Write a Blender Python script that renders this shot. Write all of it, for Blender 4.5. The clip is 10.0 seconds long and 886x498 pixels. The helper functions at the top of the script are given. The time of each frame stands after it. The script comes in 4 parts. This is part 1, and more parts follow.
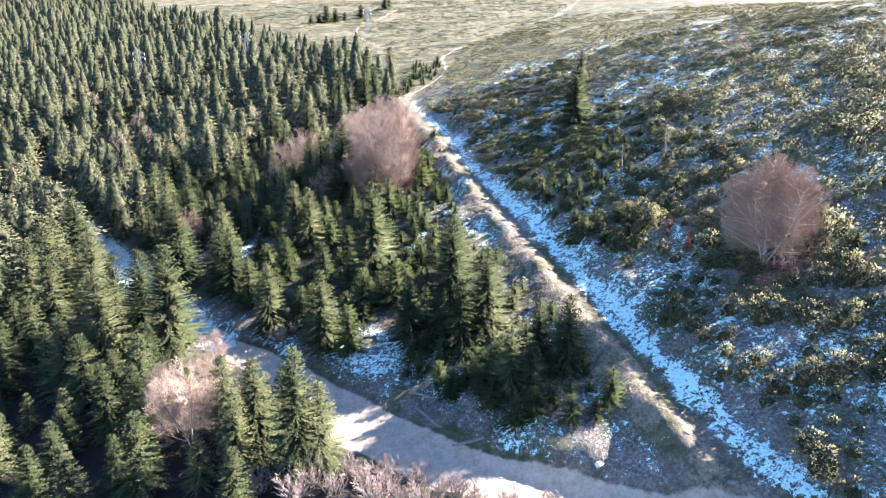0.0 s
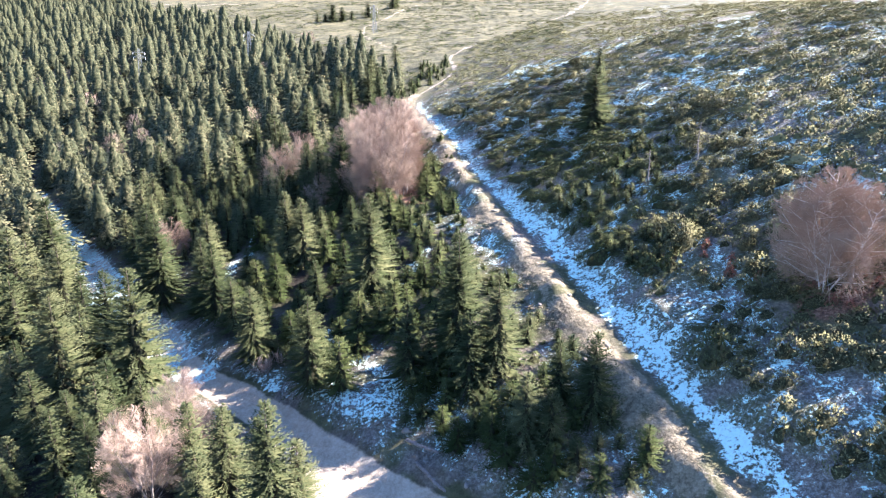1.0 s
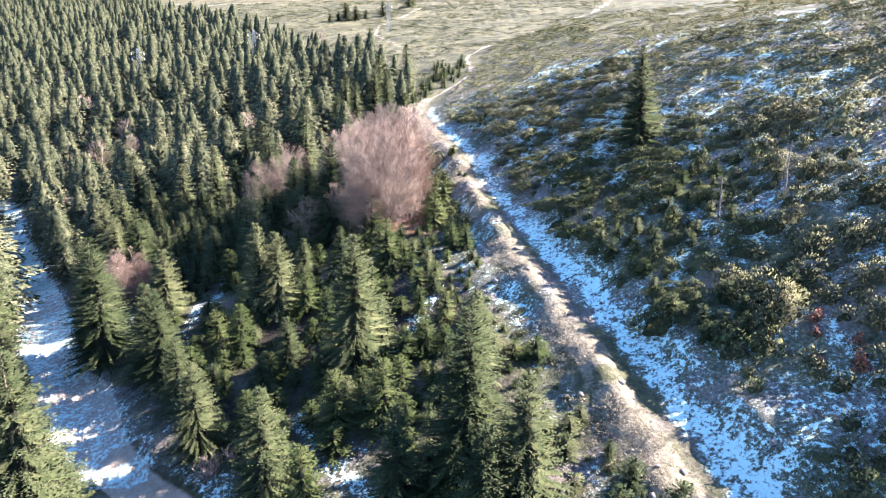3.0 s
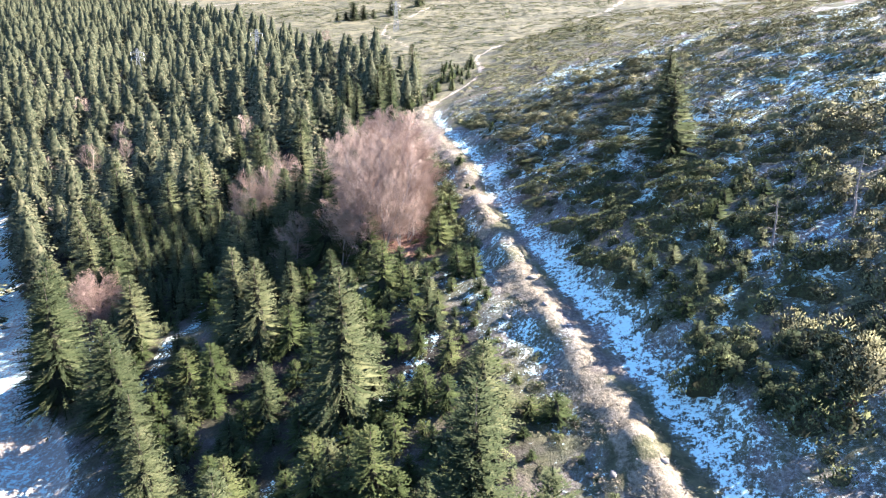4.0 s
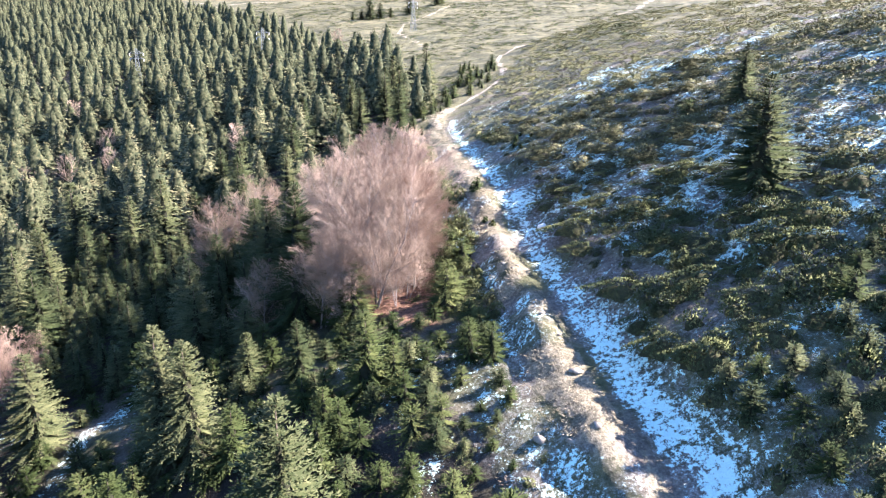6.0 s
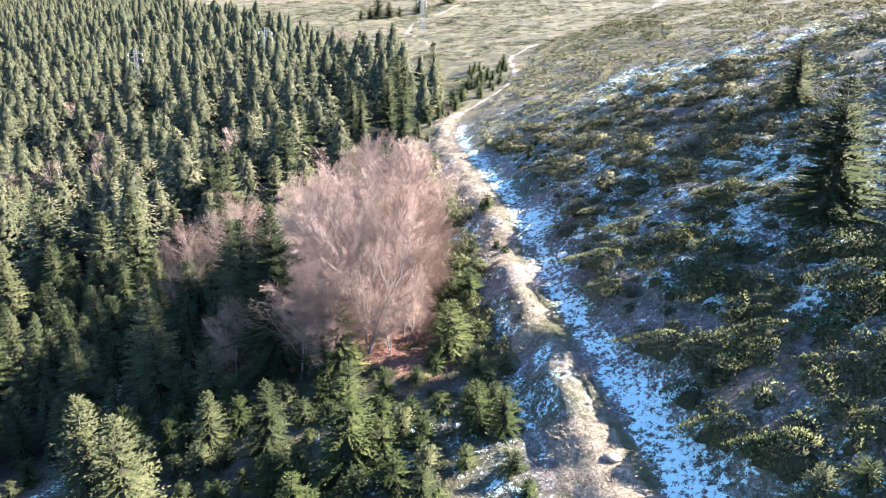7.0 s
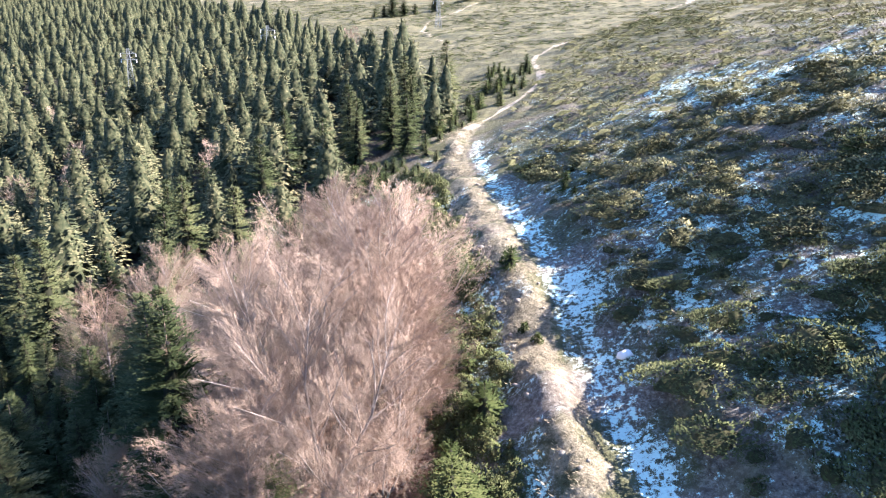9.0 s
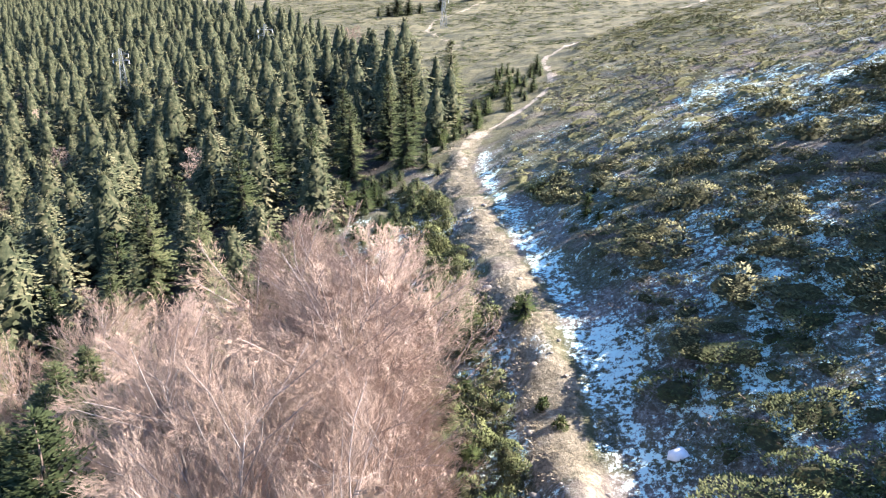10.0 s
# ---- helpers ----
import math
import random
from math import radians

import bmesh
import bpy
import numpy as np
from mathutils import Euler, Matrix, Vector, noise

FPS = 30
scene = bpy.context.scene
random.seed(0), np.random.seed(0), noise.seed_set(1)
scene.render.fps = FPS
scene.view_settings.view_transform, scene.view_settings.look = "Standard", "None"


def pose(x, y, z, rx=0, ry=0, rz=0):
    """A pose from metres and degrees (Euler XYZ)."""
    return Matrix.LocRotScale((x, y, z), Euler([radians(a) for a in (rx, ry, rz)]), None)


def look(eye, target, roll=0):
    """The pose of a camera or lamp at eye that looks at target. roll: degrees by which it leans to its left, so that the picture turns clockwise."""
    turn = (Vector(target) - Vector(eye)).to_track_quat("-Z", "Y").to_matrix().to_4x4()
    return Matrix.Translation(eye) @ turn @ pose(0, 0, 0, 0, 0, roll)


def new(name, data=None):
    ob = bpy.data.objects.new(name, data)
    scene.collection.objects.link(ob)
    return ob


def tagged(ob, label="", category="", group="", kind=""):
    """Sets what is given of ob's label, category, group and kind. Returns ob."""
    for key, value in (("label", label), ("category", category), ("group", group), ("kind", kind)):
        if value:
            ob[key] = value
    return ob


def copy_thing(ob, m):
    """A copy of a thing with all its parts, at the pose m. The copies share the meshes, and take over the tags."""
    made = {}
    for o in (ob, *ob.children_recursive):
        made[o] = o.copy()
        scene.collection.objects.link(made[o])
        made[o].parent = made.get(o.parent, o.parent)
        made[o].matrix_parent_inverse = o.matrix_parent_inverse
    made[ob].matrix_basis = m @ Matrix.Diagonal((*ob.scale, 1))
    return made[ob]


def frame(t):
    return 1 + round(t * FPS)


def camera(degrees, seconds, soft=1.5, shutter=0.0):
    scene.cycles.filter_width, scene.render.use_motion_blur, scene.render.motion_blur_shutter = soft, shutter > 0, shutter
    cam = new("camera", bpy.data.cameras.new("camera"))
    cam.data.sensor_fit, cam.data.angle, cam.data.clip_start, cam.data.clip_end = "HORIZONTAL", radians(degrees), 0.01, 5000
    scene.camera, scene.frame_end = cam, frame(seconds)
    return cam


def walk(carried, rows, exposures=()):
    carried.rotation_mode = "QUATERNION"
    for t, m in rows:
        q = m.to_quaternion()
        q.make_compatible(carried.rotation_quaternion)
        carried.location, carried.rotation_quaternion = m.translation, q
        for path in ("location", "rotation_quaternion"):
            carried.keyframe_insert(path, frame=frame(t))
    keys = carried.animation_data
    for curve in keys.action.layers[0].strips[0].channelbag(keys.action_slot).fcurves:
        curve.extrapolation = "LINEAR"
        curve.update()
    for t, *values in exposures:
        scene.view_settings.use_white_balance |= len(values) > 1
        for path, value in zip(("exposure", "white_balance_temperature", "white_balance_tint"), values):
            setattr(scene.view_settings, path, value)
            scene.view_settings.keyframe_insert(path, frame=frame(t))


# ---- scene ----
# the drone: seconds, place, then degrees of pitch, roll (picture clockwise) and heading to the left
cam = camera(70.8, 10.0, soft=1.2)
FLIGHT = [
    (0, 0.542, -0.267, 37.728, -15.59, 0.30, 0.22),
    (0.5, 0.649, 3.341, 37.660, -15.58, 0.30, 0.62),
    (1, 0.763, 6.980, 37.641, -15.56, 0.31, 1.02),
    (1.5, 0.875, 10.646, 37.660, -15.54, 0.31, 1.42),
    (2, 0.980, 14.337, 37.711, -15.53, 0.31, 1.82),
    (2.5, 1.071, 18.051, 37.785, -15.52, 0.31, 2.24),
    (3.25, 1.172, 23.657, 37.928, -15.50, 0.32, 2.88),
    (4, 1.216, 29.297, 38.093, -15.49, 0.32, 3.55),
    (4.5, 1.208, 33.073, 38.209, -15.48, 0.32, 4.01),
    (5, 1.168, 36.857, 38.326, -15.48, 0.32, 4.48),
    (5.5, 1.093, 40.648, 38.444, -15.47, 0.33, 4.95),
    (6.25, 0.913, 46.339, 38.621, -15.47, 0.33, 5.67),
    (7, 0.652, 52.029, 38.800, -15.47, 0.33, 6.37),
    (7.5, 0.433, 55.817, 38.923, -15.48, 0.33, 6.82),
    (8, 0.181, 59.597, 39.054, -15.48, 0.34, 7.25),
    (8.5, -0.103, 63.368, 39.196, -15.49, 0.34, 7.65),
    (9, -0.415, 67.126, 39.355, -15.50, 0.34, 8.01),
    (9.5, -0.753, 70.868, 39.536, -15.51, 0.34, 8.32),
    (10, -1.111, 74.593, 39.748, -15.52, 0.35, 8.58),
]
walk(cam, [(t, pose(x, y, z) @ pose(0, 0, 0, 0, 0, yaw) @ pose(0, 0, 0, 90 + pitch) @ pose(0, 0, 0, 0, 0, roll))
           for t, x, y, z, pitch, roll, yaw in FLIGHT],
     exposures=[(0, 3.06, 4900, 16), (6, 3.03, 4900, 16), (8.5, 2.96, 4920, 15), (10, 2.64, 4950, 13)])

# ---- daylight: low winter sun over the hillside, clear sky ----
SUN_UP, SUN_AHEAD = 33.0, 16.0
to_sun = Vector((math.cos(radians(SUN_UP)) * math.cos(radians(SUN_AHEAD)), math.cos(radians(SUN_UP)) * math.sin(radians(SUN_AHEAD)), math.sin(radians(SUN_UP))))
sun = new("sun", bpy.data.lights.new("sun", "SUN"))
sun.data.energy, sun.data.angle, sun.data.color = 5.0, radians(0.5), (1.0, 0.77, 0.53)
sun.matrix_world = look(to_sun * 300, (0, 0, 0))
world = bpy.data.worlds.new("sky")
scene.world = world
world.use_nodes = True
sky = world.node_tree.nodes.new("ShaderNodeTexSky")
sky.sky_type, sky.sun_disc = "NISHITA", False
sky.sun_elevation, sky.sun_rotation, sky.altitude = radians(SUN_UP), radians(90 - SUN_AHEAD), 1700
sky.air_density, sky.dust_density, sky.ozone_density = 1.2, 1.2, 0.8
world.node_tree.links.new(sky.outputs[0], world.node_tree.nodes["Background"].inputs[0])
world.node_tree.nodes["Background"].inputs[1].default_value = 0.05


# ---- materials ----
def material(name, rough=0.8):
    mat = bpy.data.materials.new(name)
    mat.use_nodes = True
    nt = mat.node_tree
    shader = nt.nodes["Principled BSDF"]
    shader.inputs["Roughness"].default_value = rough
    shader.inputs["Specular IOR Level"].default_value = 0.25
    return mat, nt, shader


def grain(nt, scale, detail=4.0, rough=0.6, space="Object"):
    co = nt.nodes.new("ShaderNodeTexCoord")
    tex = nt.nodes.new("ShaderNodeTexNoise")
    tex.inputs["Scale"].default_value, tex.inputs["Detail"].default_value, tex.inputs["Roughness"].default_value = scale, detail, rough
    nt.links.new(co.outputs[space], tex.inputs["Vector"])
    return tex.outputs["Fac"]


def ramp(nt, fac, stops):
    node = nt.nodes.new("ShaderNodeValToRGB")
    while len(node.color_ramp.elements) < len(stops):
        node.color_ramp.elements.new(0.5)
    for el, (at, col) in zip(node.color_ramp.elements, stops):
        el.position, el.color = at, (*col, 1)
    nt.links.new(fac, node.inputs[0])
    return node.outputs[0]


def mixed(nt, fac, a, b, mode="MIX"):
    node = nt.nodes.new("ShaderNodeMix")
    node.data_type, node.blend_type = "RGBA", mode
    for socket, value in ((node.inputs[0], fac), (node.inputs[6], a), (node.inputs[7], b)):
        if isinstance(value, (int, float)):
            socket.default_value = value
        elif isinstance(value, tuple):
            socket.default_value = (*value, 1)
        else:
            nt.links.new(value, socket)
    return node.outputs[2]


def maths(nt, op, a, b=0.0, c=0.0):
    node = nt.nodes.new("ShaderNodeMath")
    node.operation = op
    for socket, value in zip(node.inputs, (a, b, c)):
        if isinstance(value, (int, float)):
            socket.default_value = value
        else:
            nt.links.new(value, socket)
    return node.outputs[0]


def step(nt, fac, low, high):
    node = nt.nodes.new("ShaderNodeMapRange")
    node.interpolation_type = "SMOOTHSTEP"
    node.inputs["From Min"].default_value, node.inputs["From Max"].default_value = low, high
    nt.links.new(fac, node.inputs["Value"])
    return node.outputs["Result"]


def relief(nt, shader, height, strength, distance):
    node = nt.nodes.new("ShaderNodeBump")
    node.inputs["Strength"].default_value, node.inputs["Distance"].default_value = strength, distance
    nt.links.new(height, node.inputs["Height"])
    nt.links.new(node.outputs[0], shader.inputs["Normal"])


def foliage(name, stops, scale=0.9, vary=0.5, island=0.30):
    """Needles and leaves: colour drifts through the crown, from spray to spray, and from plant to plant."""
    mat, nt, shader = material(name, 0.85)
    shader.inputs["Specular IOR Level"].default_value = 0.08
    geo = nt.nodes.new("ShaderNodeNewGeometry")
    info = nt.nodes.new("ShaderNodeObjectInfo")
    fac = maths(nt, "MULTIPLY_ADD", geo.outputs["Random Per Island"], island, maths(nt, "MULTIPLY", grain(nt, scale, 3), 0.90 - island))
    fac = maths(nt, "MULTIPLY_ADD", info.outputs["Random"], vary * 0.5, maths(nt, "SUBTRACT", fac, vary * 0.12))
    nt.links.new(ramp(nt, fac, stops), shader.inputs["Base Color"])
    return mat


needles = foliage("spruce needles", [(0.15, (0.010, 0.016, 0.006)), (0.45, (0.042, 0.053, 0.021)), (0.85, (0.150, 0.150, 0.070))], island=0.2)
far_needles = foliage("distant spruce needles", [(0.30, (0.024, 0.030, 0.016)), (0.44, (0.072, 0.078, 0.039)), (0.60, (0.17, 0.154, 0.084))], 0.18, 0.0, 0.10)
young_needles = foliage("young fir needles", [(0.15, (0.010, 0.017, 0.005)), (0.5, (0.043, 0.056, 0.017)), (0.85, (0.125, 0.130, 0.048))], island=0.15)
# distant needles darkened: shade between the sprays put into the body's colour
shade_needles = foliage("spruce needles darkened for shade", [(0.32, (0.016, 0.021, 0.011)), (0.45, (0.042, 0.047, 0.024)), (0.58, (0.085, 0.082, 0.044))], 1.5, 0.0, 0.0)
juniper = foliage("juniper", [(0.15, (0.022, 0.028, 0.011)), (0.45, (0.076, 0.087, 0.033)), (0.85, (0.17, 0.170, 0.070))], 0.7, island=0.12)
# near black: the shade deep in conifer crowns put into a colour
crown_shade = foliage("conifer inside darkened for shade", [(0.1, (0.010, 0.011, 0.007)), (0.5, (0.022, 0.023, 0.013)), (0.9, (0.045, 0.042, 0.025))], 3.0)
# brown twigs inside shrubs, with the shade between sprays put into the colour
inner = foliage("inner twigs darkened for shade", [(0.1, (0.018, 0.018, 0.010)), (0.5, (0.042, 0.042, 0.020)), (0.9, (0.085, 0.08, 0.04))], 6.0)
# paler, yellower copy of juniper: low sunlight put into the colour
sunlit_juniper = foliage("juniper with sunlight in its colour", [(0.15, (0.058, 0.060, 0.027)), (0.45, (0.148, 0.143, 0.066)), (0.85, (0.32, 0.285, 0.165))], 0.5, 0.0, 0.10)
rusty = foliage("withered leaves", [(0.15, (0.13, 0.06, 0.04)), (0.5, (0.27, 0.125, 0.085)), (0.8, (0.40, 0.21, 0.15))])
straw = foliage("dry grass", [(0.1, (0.10, 0.085, 0.054)), (0.45, (0.26, 0.222, 0.147)), (0.8, (0.42, 0.36, 0.255))], 0.5)
heath = foliage("heath", [(0.1, (0.035, 0.028, 0.022)), (0.45, (0.095, 0.076, 0.058)), (0.8, (0.20, 0.165, 0.12))], 0.3)
twigs = foliage("beech twigs", [(0.1, (0.16, 0.114, 0.090)), (0.45, (0.31, 0.228, 0.172)), (0.8, (0.46, 0.355, 0.275))], 0.4, island=0.16)
pale_twigs = foliage("pale beech twigs", [(0.1, (0.33, 0.305, 0.28)), (0.45, (0.55, 0.52, 0.485)), (0.8, (0.73, 0.69, 0.65))], 0.4, island=0.16)
red_twigs = foliage("reddish beech twigs", [(0.1, (0.10, 0.066, 0.055)), (0.45, (0.20, 0.135, 0.112)), (0.8, (0.31, 0.225, 0.19))], 0.4, island=0.16)
shrub_twigs = foliage("bare shrub twigs", [(0.1, (0.16, 0.11, 0.09)), (0.45, (0.29, 0.22, 0.18)), (0.8, (0.42, 0.34, 0.29))], 0.4)


def bark_like(name, dark, light, scale):
    mat, nt, shader = material(name, 0.85)
    g = grain(nt, scale, 6)
    nt.links.new(ramp(nt, g, [(0.3, dark), (0.7, light)]), shader.inputs["Base Color"])
    relief(nt, shader, g, 0.6, 0.03)
    return mat


spruce_bark = bark_like("spruce bark", (0.07, 0.05, 0.04), (0.19, 0.15, 0.12), 5)
beech_bark = bark_like("beech bark", (0.15, 0.122, 0.105), (0.37, 0.32, 0.29), 3)
dead_wood = bark_like("weathered wood", (0.10, 0.085, 0.075), (0.28, 0.25, 0.225), 5)
stone = bark_like("grey stone", (0.12, 0.105, 0.088), (0.32, 0.285, 0.24), 3)
pale_stone = bark_like("pale stone", (0.74, 0.72, 0.69), (0.88, 0.87, 0.85), 4)
galvanised = bark_like("galvanised steel", (0.13, 0.14, 0.145), (0.24, 0.25, 0.255), 2)
galvanised.node_tree.nodes["Principled BSDF"].inputs["Roughness"].default_value = 0.5

# ground: heath, grass, sand, leaf litter and patchy snow, mixed by the masks of the land
soil, nt, shader = material("mountain ground", 0.9)
masks = nt.nodes.new("ShaderNodeVertexColor")
masks.layer_name = "cover"
split = nt.nodes.new("ShaderNodeSeparateColor")
nt.links.new(masks.outputs["Color"], split.inputs[0])
extra = nt.nodes.new("ShaderNodeVertexColor")
extra.layer_name = "cover_two"
split2 = nt.nodes.new("ShaderNodeSeparateColor")
nt.links.new(extra.outputs["Color"], split2.inputs[0])
broad, big, mid_grain, fine = grain(nt, 0.05, 4), grain(nt, 0.22, 3), grain(nt, 1.1, 6, 0.7), grain(nt, 4.5, 6, 0.75)
speck = grain(nt, 14.0, 3, 0.7)
base = ramp(nt, maths(nt, "MULTIPLY_ADD", fine, 0.6, maths(nt, "MULTIPLY", mid_grain, 0.4)),
            [(0.34, (0.050, 0.042, 0.034)), (0.5, (0.140, 0.116, 0.092)), (0.66, (0.28, 0.24, 0.195))])
green = ramp(nt, maths(nt, "MULTIPLY_ADD", mid_grain, 0.7, maths(nt, "MULTIPLY", fine, 0.3)), [(0.35, (0.034, 0.036, 0.016)), (0.65, (0.130, 0.125, 0.058))])
base = mixed(nt, step(nt, big, 0.38, 0.56), base, green)
grass = ramp(nt, maths(nt, "MULTIPLY_ADD", fine, 0.55, maths(nt, "MULTIPLY", mid_grain, 0.45)), [(0.36, (0.045, 0.039, 0.025)), (0.5, (0.18, 0.152, 0.10)), (0.66, (0.36, 0.31, 0.22))])
base = mixed(nt, step(nt, maths(nt, "MULTIPLY_ADD", split.outputs["Green"], 1.0, maths(nt, "MULTIPLY_ADD", fine, 0.6, maths(nt, "MULTIPLY", mid_grain, 0.8))), 1.0, 1.3), base, grass)
meadow = ramp(nt, maths(nt, "MULTIPLY_ADD", big, 0.45, maths(nt, "MULTIPLY_ADD", broad, 0.3, maths(nt, "MULTIPLY", mid_grain, 0.25))), [(0.40, (0.034, 0.038, 0.017)), (0.485, (0.086, 0.081, 0.038)), (0.58, (0.170, 0.150, 0.078))])
base = mixed(nt, split2.outputs["Green"], base, meadow)
# dark forest floor; the valley trees' shade is put into this colour too
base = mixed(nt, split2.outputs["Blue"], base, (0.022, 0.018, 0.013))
litter = ramp(nt, fine, [(0.35, (0.05, 0.026, 0.018)), (0.5, (0.165, 0.088, 0.056)), (0.66, (0.32, 0.20, 0.135))])
base = mixed(nt, step(nt, maths(nt, "MULTIPLY_ADD", split.outputs["Blue"], 1.0, maths(nt, "MULTIPLY", mid_grain, 0.6)), 0.6, 0.85), base, litter)
sand = ramp(nt, maths(nt, "MULTIPLY_ADD", fine, 0.5, maths(nt, "MULTIPLY", mid_grain, 0.5)), [(0.32, (0.25, 0.20, 0.14)), (0.5, (0.42, 0.35, 0.26)), (0.68, (0.55, 0.47, 0.37))])
base = mixed(nt, step(nt, maths(nt, "MULTIPLY_ADD", split2.outputs["Red"], 1.0, maths(nt, "MULTIPLY", mid_grain, 0.5)), 0.6, 0.85), base, sand)
clod = grain(nt, 2.3, 5, 0.65)
patch = maths(nt, "MULTIPLY_ADD", fine, 0.32, maths(nt, "MULTIPLY_ADD", mid_grain, 0.18, maths(nt, "MULTIPLY_ADD", clod, 0.30, maths(nt, "MULTIPLY_ADD", big, 0.08, maths(nt, "MULTIPLY", speck, 0.12)))))
patch = maths(nt, "MULTIPLY_ADD", patch, 1.6, -0.3)
dusting = maths(nt, "MULTIPLY", maths(nt, "MULTIPLY", step(nt, split.outputs["Red"], 0.34, 0.46), maths(nt, "SUBTRACT", 1.0, split2.outputs["Blue"])), maths(nt, "MULTIPLY", step(nt, maths(nt, "MULTIPLY_ADD", fine, 0.6, maths(nt, "MULTIPLY", speck, 0.4)), 0.46, 0.6), 0.34))
base = mixed(nt, dusting, base, (0.56, 0.60, 0.60))
snow = step(nt, maths(nt, "ADD", patch, split.outputs["Red"]), 0.975, 1.035)
snow_white = ramp(nt, fine, [(0.3, (0.58, 0.74, 0.68)), (0.7, (0.71, 0.88, 0.81))])
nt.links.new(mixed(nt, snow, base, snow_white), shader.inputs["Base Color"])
relief(nt, shader, maths(nt, "MULTIPLY_ADD", fine, 0.5, mid_grain), 0.7, 0.25)

# ---- lie of the land ----
def smooth_line(knots):
    """Heights or places along y, from a few knots, with the corners rounded."""
    ky, kv = zip(*knots)
    yy = np.arange(-120.0, 720.0, 1.0)
    v = np.interp(yy, ky, kv)
    w = np.hanning(13)
    v = np.convolve(np.pad(v, 6, mode="edge"), w / w.sum(), mode="valid")
    return lambda y: np.interp(y, yy, v)


track_x = smooth_line([(-120, 62), (20, 23.2), (30, 20.2), (39.5, 17), (46, 15.2), (55, 12.8), (62.6, 11.4), (68.4, 9.7), (74, 7.9), (81.5, 6), (89, 4.2),
                       (99, 2.3), (104, 1.7), (110, 0), (116, -1.7), (125, -4.2), (132, -6.2), (142, -6.5), (160, -3), (190, 0), (220, 5), (330, 48), (720, 120)])
track_z = smooth_line([(-120, 0), (20, 13), (36, 15.5), (54, 19), (63, 20.4), (71, 22), (78, 23.1), (93, 25.5), (106, 27.8), (130, 31), (170, 37.8),
                       (320, 64), (420, 82), (560, 112), (720, 120)])
road_x = smooth_line([(-120, 130), (20, 32), (32, 15), (35, 9.5), (37, 3.5), (41, -2.6), (46, -8.4), (52.5, -16), (61, -27.2), (67, -31.2), (76.5, -40.5),
                      (86, -47.5), (97, -57), (110, -68.5), (125, -79), (166, -116), (224, -175), (350, -300), (720, -600)])
road_z = smooth_line([(-120, 6), (20, 10.6), (46, 11.3), (110, 11), (166, 11.5), (190, 17), (224, 25), (300, 40), (420, 66), (560, 95), (720, 105)])
right_rise = smooth_line([(-120, .43), (62, .43), (90, .41), (105, .41), (130, .37), (160, .30), (250, .2), (330, .12), (720, 0)])
left_rise = smooth_line([(-120, -.06), (90, -.05), (130, .04), (170, .1), (230, .05), (720, 0)])


def lay(x, y):
    """Smooth height of the land, without its small relief."""
    x, y = np.asarray(x, float), np.asarray(y, float)
    xt, zt, xr, zr = track_x(y), track_z(y), road_x(y), road_z(y)
    u = x - xt
    right = zt + right_rise(y) * 65 * np.tanh(np.maximum(u, 0) / 65) + .5 * np.clip((u - 1.5) / 1.5, 0, 1) ** 2 * np.clip((128 - y) / 20, 0, 1)
    s = np.clip((x - xr) / (xt - xr), 0, 1)
    mid = zr + (zt - zr) * s
    near_y = np.clip((150 - y) / 30, 0, 1)
    mid = mid + near_y * (.35 * np.clip((x - xr - 2.2) / 3.0, 0, 1) * np.clip((1 - s) * 1.6, 0, 1))
    mid = mid + near_y * (.55 + .3 * np.clip((100 - y) / 8, 0, 1)) * (1 + .45 * lumps(x, y, 4.5, 51)) * np.exp(-((u + 2.7) / 1.35) ** 2)
    v = np.maximum(xr - x, 0)
    left = zr + left_rise(y) * 120 * np.tanh(np.maximum(v - 2.2, 0) / 120)
    return np.where(u > 0, right, np.where(x > xr, mid, left))


def lumps(x, y, size, seed=0):
    """Smooth noise from -1 to 1 over the plan."""
    tab = np.random.RandomState(seed).rand(256, 256)
    u, v = np.asarray(x, float) / size, np.asarray(y, float) / size
    i, j = np.floor(u).astype(int), np.floor(v).astype(int)
    fu, fv = u - i, v - j
    fu, fv = fu * fu * (3 - 2 * fu), fv * fv * (3 - 2 * fv)
    a, b, c, d = tab[i % 256, j % 256], tab[(i + 1) % 256, j % 256], tab[i % 256, (j + 1) % 256], tab[(i + 1) % 256, (j + 1) % 256]
    return ((a * (1 - fu) + b * fu) * (1 - fv) + (c * (1 - fu) + d * fu) * fv) * 2 - 1


def ground(x, y):
    """Height of the ground with its hummocks; track and road are smoother."""
    x, y = np.asarray(x, float), np.asarray(y, float)
    u, v = np.abs(x - track_x(y)), np.abs(x - road_x(y))
    calm = np.clip((u - 1.2) / 1.5, 0.12, 1) * np.clip((v - 2.0) / 2.0, 0.1, 1)
    bank = np.exp(-((x - track_x(y) + 2.9) / 1.5) ** 2) * np.clip((150 - y) / 20, 0, 1)
    return lay(x, y) + bank * (0.07 * lumps(x, y, 1.7, 21) + 0.17 * lumps(x, y, .9, 22)) + calm * (np.where(x > track_x(y), 0.2, 0.42) * lumps(x, y, 7.0, 1) + 0.26 * lumps(x, y, 2.6, 2) + 0.15 * lumps(x, y, 1.15, 3))


def spot(x, y, turn=0.0, size=1.0, sink=0.05, lean=0.0):
    """Where a thing stands on the ground: its pose, turned and scaled."""
    return pose(x, y, float(ground(x, y)) - sink, lean, 0, turn) @ Matrix.Scale(size, 4)


